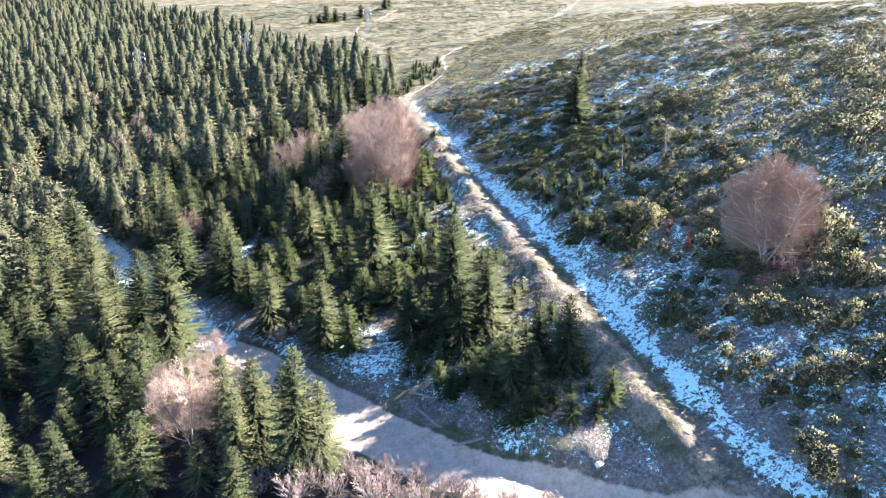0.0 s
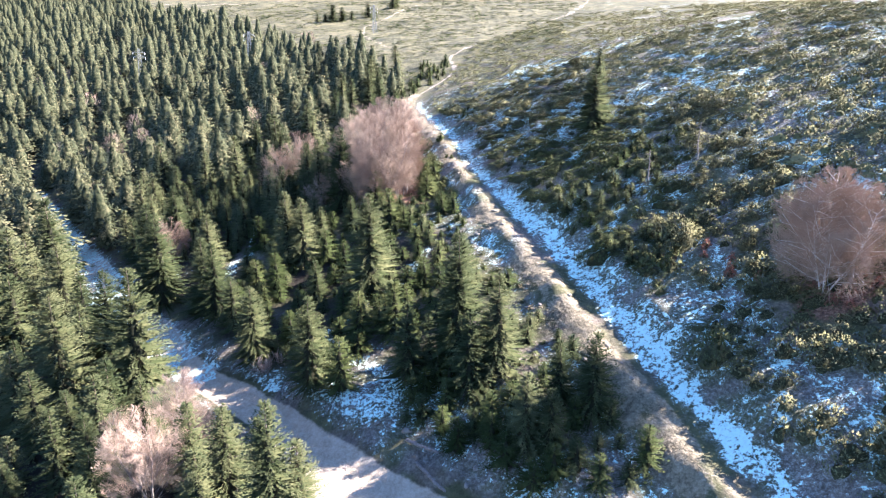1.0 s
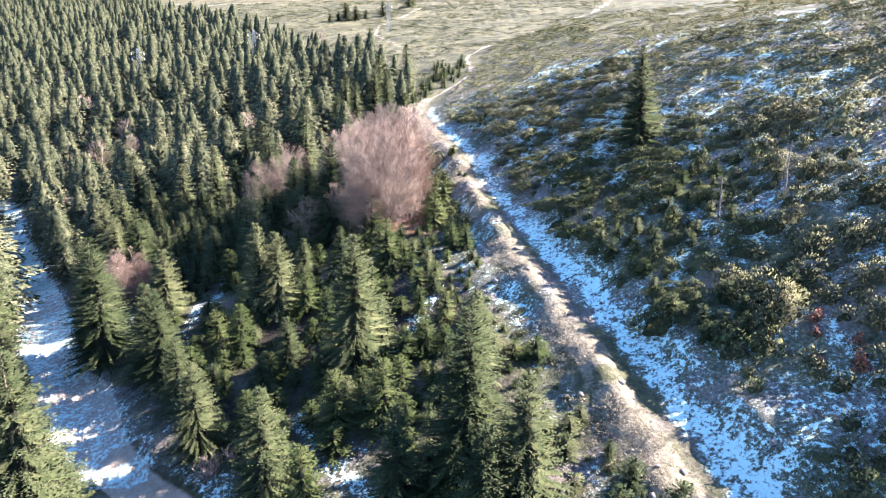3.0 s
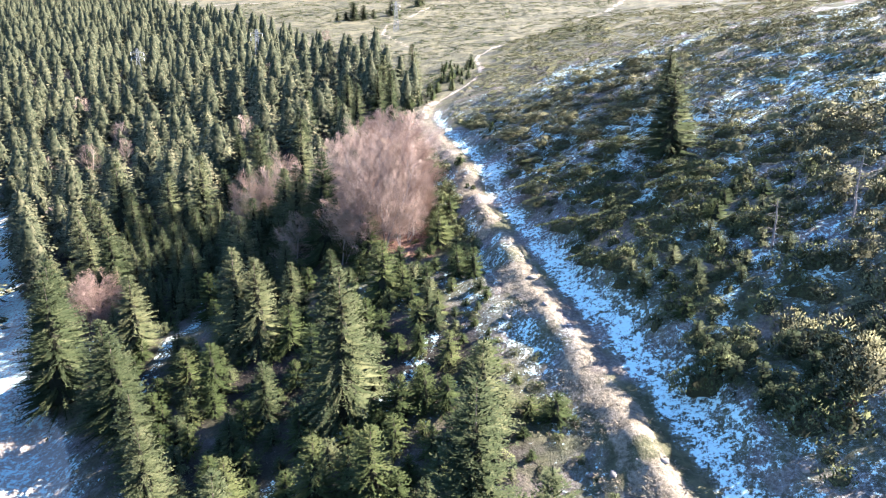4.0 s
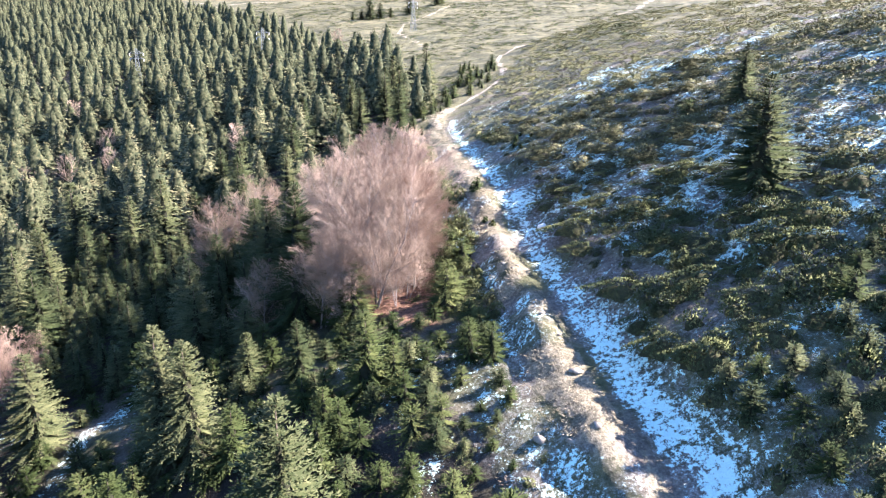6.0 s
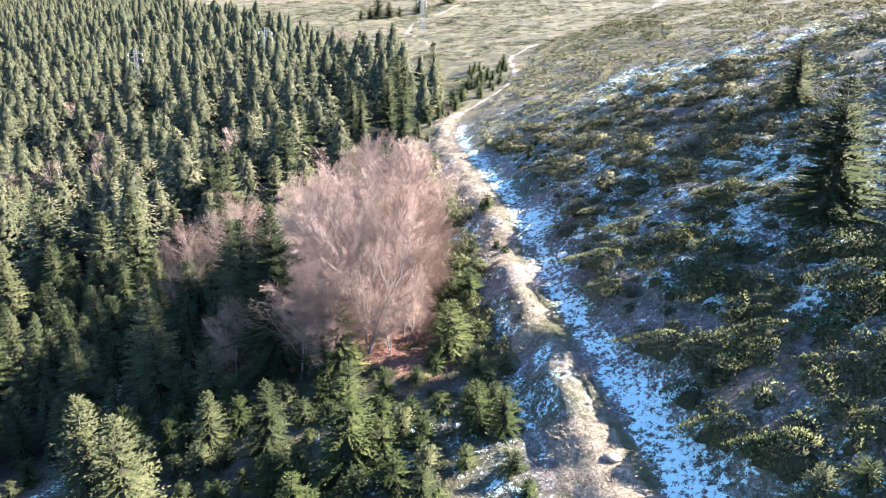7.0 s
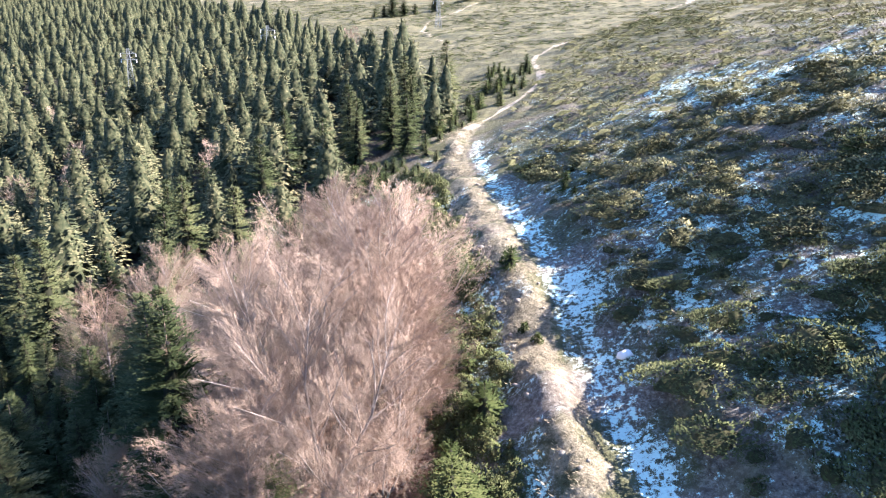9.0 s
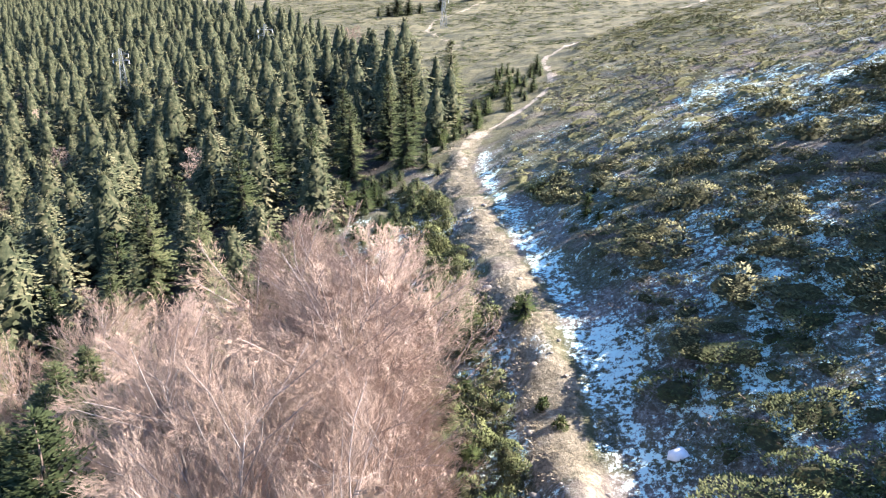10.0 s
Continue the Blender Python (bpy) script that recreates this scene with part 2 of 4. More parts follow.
def mesh_of(name, verts, faces, mat=None, smooth=False, normals=None):
    verts, faces = np.asarray(verts, np.float32), np.asarray(faces, np.int32)
    me = bpy.data.meshes.new(name)
    n, k = faces.shape
    me.vertices.add(len(verts))
    me.vertices.foreach_set("co", verts.ravel())
    me.loops.add(n * k)
    me.loops.foreach_set("vertex_index", faces.ravel())
    me.polygons.add(n)
    me.polygons.foreach_set("loop_start", np.arange(0, n * k, k, dtype=np.int32))
    if smooth or normals is not None:
        me.polygons.foreach_set("use_smooth", np.ones(n, dtype=bool))
    me.update(calc_edges=True)
    if normals is not None:
        me.normals_split_custom_set_from_vertices(np.asarray(normals, np.float32))
    if mat:
        me.materials.append(mat)
    return me


def part(name, verts, faces, mat, parent=None, label="", smooth=False, normals=None):
    ob = new(name, mesh_of(name, verts, faces, mat, smooth, normals))
    if parent:
        ob.parent = parent
    if label:
        tagged(ob, label)
    return ob


# ---- ground: one sheet to the horizon ----
def spread(core_low, core_high, fine_step, low, high, growth=1.06):
    vals = list(np.arange(core_low, core_high + 1e-6, fine_step))
    s = fine_step
    while vals[-1] < high:
        s *= growth
        vals.append(vals[-1] + s)
    s, front = fine_step, [core_low]
    while front[-1] > low:
        s *= growth
        front.append(front[-1] - s)
    return np.array(front[:0:-1] + vals)


gx = spread(-42, 42, 0.45, -2500, 2500)
gy = spread(24, 135, 0.45, -1500, 3200, 1.035)
X, Y = np.meshgrid(gx, gy)
Z = ground(X, np.clip(Y, -120, 719))
nx, ny = len(gx), len(gy)
idx = np.arange(nx * ny).reshape(ny, nx)
quads = np.stack([idx[:-1, :-1], idx[:-1, 1:], idx[1:, 1:], idx[1:, :-1]], -1).reshape(-1, 4)
land = part("ground", np.stack([X, Y, Z], -1).reshape(-1, 3), quads, soil, smooth=True)
tagged(land, "mountain slope of brown heath, dry grass and thin snow patches", "ground", kind="structure")


def band(v, low, high, soft):
    return np.clip((v - low) / soft, 0, 1) * np.clip((high - v) / soft, 0, 1)


edge_x = smooth_line([(60, -40), (76, -33), (81, -23), (88, -20.5), (100, -20.5), (110, -22), (120, -22), (133, -16), (143, -13), (166, -12), (180, -18), (195, -26), (235, -50), (295, -76), (385, -146), (480, -232), (720, -500)])
# the footpath that goes on from the bend over the meadow
trail_x = smooth_line([(128, -7), (141, -9.2), (146.6, -7), (152.6, -4.9), (160, -2.3), (169.6, .3), (178, 1.2), (186, 0), (200, -1.1), (210, 1), (218, 3.6), (233.6, 14), (245, 21), (273, 31), (330, 56), (420, 85), (720, 180)])
u, v = X - track_x(Y), X - road_x(Y)
floor_shade_m = np.clip((edge_x(Y) - X) / 6, 0, 1) * np.clip((Y - 76) / 6, 0, 1) * np.clip((np.abs(v) - 3) / 3, 0, 1)
# between road and track the mask also paints shade below the trees
floor_shade_m = np.maximum(floor_shade_m, 0.95 * np.clip((-u - 6) / 3, 0, 1) * np.clip((v - 4) / 3, 0, 1) * band(Y, 52, 112, 8) * np.clip(.9 + lumps(X, Y, 5, 29), 0, 1))
floor_shade_m = np.maximum(floor_shade_m, np.clip((-v - 5) / 4, 0, 1) * np.clip((118 - Y) / 8, 0, 1))
u0 = u
u = u - 0.75 * band(Y, -50, 95, 12) - 0.3 * band(Y, 90, 112, 8)
w = 1.35 + 0.25 * lumps(X, Y, 3.5, 9) + 0.3 * lumps(X, Y, 1.2, 28) - 0.45 * band(Y, 92, 112, 5) - 0.5 * np.clip((Y - 112) / 10, 0, 1)
on_track = np.clip((w - np.abs(u)) / 0.5, 0, 1) * band(Y, -200, 150, 14)
low_end = np.clip((49 - Y) / 6, 0, 1)
on_road = np.clip((2.9 + 1.8 * low_end + 0.9 * band(Y, 52, 130, 8) + 0.5 * lumps(X, Y, 4, 8) - np.abs(v + 1.6 * low_end)) / 1.6, 0, 1) * band(Y, -200, 175, 5)
on_trail = (0.5 + .15 * lumps(X, Y, 2.2, 25)) * np.clip((1.2 + 0.8 * lumps(X, Y, 5, 7) + np.clip((Y - 180) / 150, 0, 1.2) - np.abs(X - trail_x(Y))) / 0.7, 0, 1) * np.clip((Y - 126) / 8, 0, 1)
# straw thins at 82 to 96: patchy cover, with a shadow gap painted in
berm = band(u0 + .4 * lumps(X, Y, 4, 30), -4.3, -.8, 0.6) * band(Y, 20, 150, 8) * np.clip(0.62 - 0.25 * band(Y, 82, 96, 4) + 0.5 * lumps(X, Y, 3.2, 6) + .4 * lumps(X, Y, 1.2, 23), 0, 1)
meadow_m = np.clip((Y - 125 - 0.6 * np.maximum(u, 0) + 12 * lumps(X, Y, 25, 5)) / 50, 0, 1) * 0.9
snow_m = np.where(u > 0, 0.446 - 0.01 * np.clip((u - 10) / 30, 0, 1), 0.43)
snow_m = snow_m + 0.012 * band(u, 1, 12, 3) * band(Y, -50, 66, 10) + 0.035 * band(u, 3, 26, 4) * band(Y, 82, 114, 6) + 0.05 * lumps(X, Y, 8, 4) + 0.055 * lumps(X, Y, 2.8, 14) - 0.10 * meadow_m * np.clip(1 - u / 60, .2, 1) - 0.06 * np.clip((Y - 115) / 30, 0, 1) + 0.03 * lumps(X, Y, 1.3, 24)
snow_m = snow_m - 0.2 * berm - 0.25 * band(v, -400, -3, 4) - 0.2 * band(u, -2.3, -1.4, .3) - (0.06 + 0.02 * lumps(X, Y, 6, 35)) * band(u, 1.6, 9, 1) * band(Y, 56, 92, 8)
snow_m = np.maximum(snow_m, (0.53 - 0.02 * np.clip((Y - 80) / 10, 0, 1) + 0.03 * lumps(X, Y, 1.8, 15)) * on_track)
snow_m = np.where(on_road > 0.2, np.where(Y > 57 + 4 * lumps(X, Y, 3, 16), 0.53 + 0.04 * lumps(X, Y, 4, 17), 0.2), snow_m)
snow_m = np.where(on_trail > 0.2, 0.3, snow_m)
snow_m = np.maximum(snow_m, (0.475 + 0.09 * lumps(X, Y, 3.5, 26)) * band(v, 2.6, 10, 2) * band(Y, 38, 58, 3))
snow_m = np.maximum(snow_m, (0.445 + 0.06 * lumps(X, Y, 2.2, 27)) * band(u, -6.5, -3.2, .8) * band(Y, 84, 108, 3))
snow_m = np.maximum(snow_m, 0.52 * band(u, -5, -1, 1) * band(X - trail_x(Y), 1.0, 4.0, .5) * band(Y, 165, 182, 4))
fall = np.maximum(np.exp(-(((X + 7) / 3.5) ** 2 + ((Y - 90) / 4.5) ** 2) * 1.2), np.exp(-(((X - 26.8) / 2.6) ** 2 + ((Y - 47.6) / 2.2) ** 2)))
fall = np.maximum(fall, 0.6 * np.exp(-(((X + 12) / 6) ** 2 + ((Y - 96) / 6) ** 2)))
fall = np.maximum(fall, np.exp(-(((X + 4.6) / 2.4) ** 2 + ((Y - 87.5) / 4) ** 2)))
snow_m = snow_m - 0.5 * fall - 0.1 * floor_shade_m


def strip(points, half):
    """How much of each spot lies within a strip along a line over the plan."""
    best = np.full(X.shape, 1e9)
    for (ax, ay), (bx, by) in zip(points, points[1:]):
        f = np.clip(((X - ax) * (bx - ax) + (Y - ay) * (by - ay)) / ((bx - ax) ** 2 + (by - ay) ** 2), 0, 1)
        best = np.minimum(best, np.hypot(X - ax - f * (bx - ax), Y - ay - f * (by - ay)))
    return np.clip(1.5 - best / half, 0, 1)


for run, half in (([(37, 103), (29.5, 94.3), (25.4, 89.7), (22, 83.2), (14.6, 82)], 1.0), ([(21, 71), (17.2, 68.4), (16, 66), (14.2, 62), (15, 56)], 0.9),
                  ([(31, 98), (34.6, 86), (36, 80)], 2.6), ([(9.5, 104), (7.5, 98), (8.8, 89), (12, 84)], 1.0), ([(-27, 90), (-24.2, 81), (-25.5, 77.6), (-23.9, 68.3), (-26, 64)], 1.1),
                  ([(13, 110), (12, 101), (16, 96)], 1.2), ([(-11, 60), (-3, 50), (1, 43)], 0.9), ([(21, 62), (23, 52), (22, 44), (19, 38)], 0.8), ([(-9, 62), (-4, 67), (-2, 72)], 1.2)):
    snow_m = np.maximum(snow_m, strip(run, half + 0.4 * lumps(X, Y, 2.5, 18)) * (0.487 + 0.05 * lumps(X, Y, 2, 19)))
snow_m = np.maximum(snow_m, (0.375 + 0.085 * lumps(X, Y, 2.2, 31) + .03 * lumps(X, Y, 6, 32)) * np.maximum(band(u, -14, -4, 1) * band(Y, 48, 112, 6), band(v, 3, 11, 1.5) * band(Y, 54, 98, 5)))
snow_m = snow_m - 0.3 * fall - 0.08 * band(u, -60, -13, 4) * np.clip((lumps(X, Y, 14, 20) + .4), 0, 1)
on_trail = np.maximum(on_trail, .5 * strip([(-24, 250), (-41, 298), (-43.8, 330), (-36, 364), (-30, 408), (-19, 442)], 1.3 + .6 * lumps(X, Y, 9, 36)))
on_trail = np.maximum(on_trail, .5 * strip([(-260, 500), (-231, 495), (-180, 472), (-142, 474), (-110, 490)], 4.5 + 2 * lumps(X, Y, 14, 37)))
on_trail = np.maximum(on_trail, .4 * strip([(1, 182), (16, 215), (34, 250), (48, 290), (62, 366)], 1.0 + .8 * lumps(X, Y, 7, 38)))
shady = np.gradient(Z - lay(X, np.clip(Y, -120, 719)), axis=1) / np.gradient(gx)[None, :]
snow_m = snow_m + np.where((on_track > .3) | (on_road > .2), .03, .10) * np.clip(shady, -.5, .5) * np.clip((180 - Y) / 40, 0, 1)
cover = land.data.color_attributes.new("cover", "FLOAT_COLOR", "POINT")
cover.data.foreach_set("color", np.stack([np.clip(snow_m, 0, 1), np.clip(berm * (1 - on_track), 0, 1), np.clip(fall, 0, 1), np.ones_like(X)], -1).astype(np.float32).ravel())
cover_two = land.data.color_attributes.new("cover_two", "FLOAT_COLOR", "POINT")
cover_two.data.foreach_set("color", np.stack([np.maximum(on_road, on_trail), np.clip(meadow_m, 0, 1), floor_shade_m, np.ones_like(X)], -1).astype(np.float32).ravel())


# ---- plants: how each kind is made ----
def unit(v):
    v = np.asarray(v, float)
    return v / np.maximum(np.linalg.norm(v, axis=1), 1e-6)[:, None]


def kites(base, way, size, width, droop=0.15, out=None, soft=0.6):
    """Small needle sprays: a folded kite for each base point, along its way. With out, the way outwards through the foliage at each spray, its soft normals as well."""
    base, way = np.asarray(base, float), unit(way)
    side = unit(np.cross(way, (0.0, 0.0, 1.0)))
    size, width = np.asarray(size, float)[:, None], np.asarray(width, float)[:, None]
    belly = base + way * size * 0.42
    drop = np.array([0, 0, 1.0]) * size * droop
    k = np.arange(len(base))[:, None] * 4
    faces = np.concatenate([k + [0, 1, 2], k + [0, 2, 3]])
    if out is None:
        return np.stack([base, belly + side * width - drop, base + way * size - 0.5 * drop, belly - side * width - drop], 1).reshape(-1, 3), faces
    out = unit(out)
    flat = np.cross(side, way)
    turn = np.where(np.sum(flat * out, 1) < 0, -1.0, 1.0)[:, None]
    n = unit(0.9 * flat * turn + soft * out)
    side = side * turn
    v = np.stack([base, belly + side * width - drop, base + way * size - 0.5 * drop, belly - side * width - drop], 1).reshape(-1, 3)
    return v, faces, np.repeat(n, 4, 0)


def tube(points, radii, sides=6):
    """A tapered stem through the points."""
    verts, faces = [], []
    for p, r in zip(points, radii):
        for a in range(sides):
            an = 2 * math.pi * a / sides
            verts.append((p[0] + r * math.cos(an), p[1] + r * math.sin(an), p[2]))
    for i in range(len(points) - 1):
        for a in range(sides):
            b = (a + 1) % sides
            q = [i * sides + a, i * sides + b, (i + 1) * sides + b, (i + 1) * sides + a]
            faces += [[q[0], q[1], q[2]], [q[0], q[2], q[3]]]
    return np.array(verts), np.array(faces)


def core_cone(h, r, low, sides, rings, rng, tip=.85):
    """A cone for the shade inside a conifer: vertices, faces and normals."""
    v, f, n = [(0, 0, h * tip)], [], [(0, 0, 1)]
    for k, (up, g) in enumerate(rings):
        for a in range(sides):
            an = 6.2832 * a / sides + k
            w = r * g * (1 - up) ** .85 * rng.uniform(.8, 1.1)
            v.append((w * math.cos(an), w * math.sin(an), max(up, low) * h)), n.append((math.cos(an), math.sin(an), .4))
    f += [[0, 1 + a, 1 + (a + 1) % sides] for a in range(sides)]
    for k in range(len(rings) - 1):
        for a in range(sides):
            i, j = 1 + sides * k + a, 1 + sides * k + (a + 1) % sides
            f += [[i, i + sides, j + sides], [i, j + sides, j]]
    return np.array(v), np.array(f), unit(n)


def spruce_parts(seed, h, r, levels, per, gap, spray, bare=0.05, thin=0.0, fan=0.04):
    """Trunk and crown of a conifer: whorls of boughs, each set with sprays."""
    rng = random.Random(seed)
    bases, ways, sizes, widths, outs = [], [], [], [], []
    for k in range(levels):
        f = bare + (1 - bare) * (k + rng.uniform(-.3, .3)) / levels
        f = min(max(f, bare), 0.985)
        reach = 1.22 * r * (1 - f) ** 0.76 * (0.72 + 0.28 * min(1, f / 0.12)) + 0.06
        for b in range(per):
            if rng.random() < thin:
                continue
            az = rng.uniform(0, 2 * math.pi)
            length = reach * rng.choice((0.72, 0.86, 0.95, 1.0, 1.1)) * rng.uniform(0.93, 1.06)
            rise = -0.32 + 0.97 * f + rng.uniform(-.14, .14)
            out = np.array((math.cos(az), math.sin(az), 0))
            bases.append(out * length * .08 + np.array((0, 0, f * h))), ways.append((out[0], out[1], rise - .05))
            sizes.append(length * .8), widths.append(.025 + fan * .4), outs.append((out[0], out[1], .5))
            n = max(2, int(length / gap))
            for s in range(n):
                d = length * (s + 0.8) / n
                at = out * d + np.array((0, 0, f * h + rise * d - 0.10 * d * d / max(reach, 0.4)))
                for turn in (-0.8, 0.8, -.3, .3) if s < n - 1 else (-0.45, 0.0, 0.45):
                    if abs(turn) == .3 and rng.random() < .6:
                        continue
                    a2 = az + turn + rng.uniform(-.35, .35)
                    bases.append(at + np.array([rng.uniform(-.06, .06) for _ in range(3)]))
                    ways.append((math.cos(a2), math.sin(a2), rise * 0.6 + rng.uniform(-.3, .4)))
                    sizes.append(spray * rng.uniform(0.7, 1.3) * (1.0 if s < n - 1 else 0.85))
                    widths.append(spray * rng.uniform(0.13, 0.21))
                    outs.append((math.cos(a2) * .5 + out[0] * .7, math.sin(a2) * .5 + out[1] * .7, .8 + rng.uniform(-.2, .2)))
    for k in range(9):
        az = rng.uniform(0, 6.28)
        bases.append((0, 0, h * (0.95 + 0.005 * k)))
        ways.append((0.5 * math.cos(az), 0.5 * math.sin(az), 1.0)), outs.append((math.cos(az), math.sin(az), .5))
        sizes.append(spray * 0.8), widths.append(spray * 0.16)
    bases.append((0, 0, h - 0.1)), ways.append((0.02, 0.03, 1)), sizes.append(spray * 1.4), widths.append(spray * 0.12), outs.append((1, 0, .5))
    kv, kf, kn = kites(bases, ways, sizes, widths, out=outs, soft=.55)
    # opaque core cone, its dark colour stands for the crown's inner shade
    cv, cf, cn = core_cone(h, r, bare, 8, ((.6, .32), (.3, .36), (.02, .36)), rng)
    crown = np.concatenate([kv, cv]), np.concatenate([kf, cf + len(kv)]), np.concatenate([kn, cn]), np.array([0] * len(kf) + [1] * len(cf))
    return tube([(0, 0, -0.3), (0, 0, h * 0.3), (0.03, 0, h * 0.7), (0, 0, h * 0.99)], [0.026 * h * 0.5, 0.02 * h * 0.5, 0.011 * h * 0.5, 0.01]), crown


def conifer(name, seed, h, r, levels, per, gap, spray, label, category, mat=needles, group="", **more):
    """One conifer with its trunk and crown, h metres tall, to be copied to its places."""
    root = new(name)
    (tv, tf), (cv, cf, cn, slots) = spruce_parts(seed, h, r, levels, per, gap, spray, **more)
    part("trunk", tv, tf, spruce_bark, root, "rough grey-brown trunk", True)
    two_tone(part("crown", cv, cf, mat, root, normals=cn), slots, crown_shade)
    return tagged(root, label, category, group)


def room(p, way, dome):
    """How far a bough may go before it leaves the crown's rounded outline: dome is its half width, middle and half height."""
    wide, mid, tall = dome[:3]
    a = Vector((p.x / wide, p.y / wide, (p.z - mid) / tall))
    d = Vector((way.x / wide, way.y / wide, way.z / tall))
    k, c = a.dot(d), a.dot(a) - 1
    root = k * k - d.dot(d) * c
    return 0.0 if root < 0 else (-k + math.sqrt(root)) / d.dot(d)


def grow(rng, segs, p, way, length, rad, depth, deepest, lift, fork, dome=None):
    """Boughs of a bare tree, from thick to thin: start, end, radius at both, depth."""
    steps = 3 if depth < 2 else 2 if depth < deepest else 1
    if dome and (depth or dome[3] > 1):
        length = max(min(length, room(p, way, dome) * rng.uniform(.84, 1.03)), .12)
    pts, d = [p], way
    for i in range(steps):
        d = (d + Vector((rng.gauss(0, .12), rng.gauss(0, .12), rng.gauss(0, .06) + lift))).normalized()
        q = pts[-1] + d * (length / steps)
        segs.append((*pts[-1], *q, rad * (1 - .88 * i / steps), rad * (1 - .88 * (i + 1) / steps), depth))
        pts.append(q)
    if depth >= deepest:
        return
    count = fork[depth]
    for k in range(count):
        f = (0.07 + 0.93 * (k + rng.random()) / count) if depth == 0 else (0.1 + 0.9 * (k + rng.random()) / count)
        i = min(int(f * steps), steps - 1)
        at = pts[i].lerp(pts[i + 1], f * steps - i)
        main = (pts[i + 1] - pts[i]).normalized()
        az = rng.uniform(0, 2 * math.pi)
        side = main.cross(Vector((math.cos(az), math.sin(az), 0.3))).normalized()
        turn = rng.uniform(.4, .9) * (dome[3] if dome else 1) if depth == 0 else rng.uniform(.3, .72)
        grow(rng, segs, at, main * math.cos(turn) + side * math.sin(turn), length * (0.50 if depth == 0 else 0.5) * (1.2 - 0.65 * f) * rng.uniform(.75, 1.2),
             rad * (.15 if depth == 0 else .45), depth + 1, deepest, lift * .8, fork, dome)


def bare_tree_parts(seed, h, shoots, deepest=4, lean=0.22, thin=0.0036, fork=(19, 13, 9, 7), lift=.06, dome=None, stem=.0085):
    """Trunks and twigs of a leafless tree."""
    rng, segs = random.Random(seed), []
    for k in range(shoots):
        az = 2 * math.pi * (k + rng.random() * .6) / shoots
        tilt = lean * (rng.uniform(.4, 1.0) if shoots < 5 else rng.uniform(.05, 1.1)) if shoots > 1 else .05
        grow(rng, segs, Vector((0.15 * math.cos(az), 0.15 * math.sin(az), -.2)), Vector((tilt * math.cos(az), tilt * math.sin(az), 1)).normalized(), h * rng.uniform(.78, .93), stem * h, 0, deepest, lift, fork, dome and [k2 * h for k2 in dome[:3]] + [dome[3]])
    segs = np.array(segs)
    p, q, a, b, depth = segs[:, :3], segs[:, 3:6], segs[:, 6:7], segs[:, 7:8], segs[:, 8]
    d = unit(q - p)
    s = np.cross(d, (0.31, 0.83, 0.46))
    s /= np.linalg.norm(s, axis=1)[:, None]
    t = np.cross(d, s)
    big = depth < 2
    ring = [s * math.cos(an) + t * math.sin(an) for an in (0, 1.2566, 2.5133, 3.7699, 5.0265)]
    wood_v = np.stack([(p + r * np.maximum(a, .018))[big] for r in ring] + [(q + r * np.maximum(b, .012))[big] for r in ring], 1).reshape(-1, 3)
    k = np.arange(big.sum())[:, None] * 10
    wood_f = np.concatenate([x for e in range(5) for x in (k + [e, (e + 1) % 5, 5 + (e + 1) % 5], k + [e, 5 + (e + 1) % 5, 5 + e])])
    w = np.maximum(a, thin)
    mid, fine = (depth >= 2) & (depth < deepest), depth >= deepest
    w = np.maximum(w * .75, thin)
    twig_v = np.stack([(p - s * w)[mid], (p + s * w)[mid], (q + s * w * .45)[mid], (p - t * w)[mid], (p + t * w)[mid], q[mid]], 1).reshape(-1, 3)
    k = np.arange(mid.sum())[:, None] * 6
    tip_v = np.stack([(p - s * w)[fine], (p + s * w)[fine], (q + t * w * .3)[fine]], 1).reshape(-1, 3)
    k2 = np.arange(fine.sum())[:, None] * 3 + len(twig_v)
    return (wood_v, wood_f), (np.concatenate([twig_v, tip_v]), np.concatenate([k + [0, 1, 2], k + [3, 4, 5], k2 + [0, 1, 2]]))


def bare_tree(name, seed, h, shoots, label, category, group="", **more):
    root = new(name)
    (wv, wf), (tv, tf) = bare_tree_parts(seed, h, shoots, **more)
    part("trunk", wv, wf, beech_bark, root, "smooth grey trunk and limbs", True)
    part("crown", tv, tf, twigs, root, "fine pinkish-brown leafless twigs")
    return tagged(root, label, category, group)


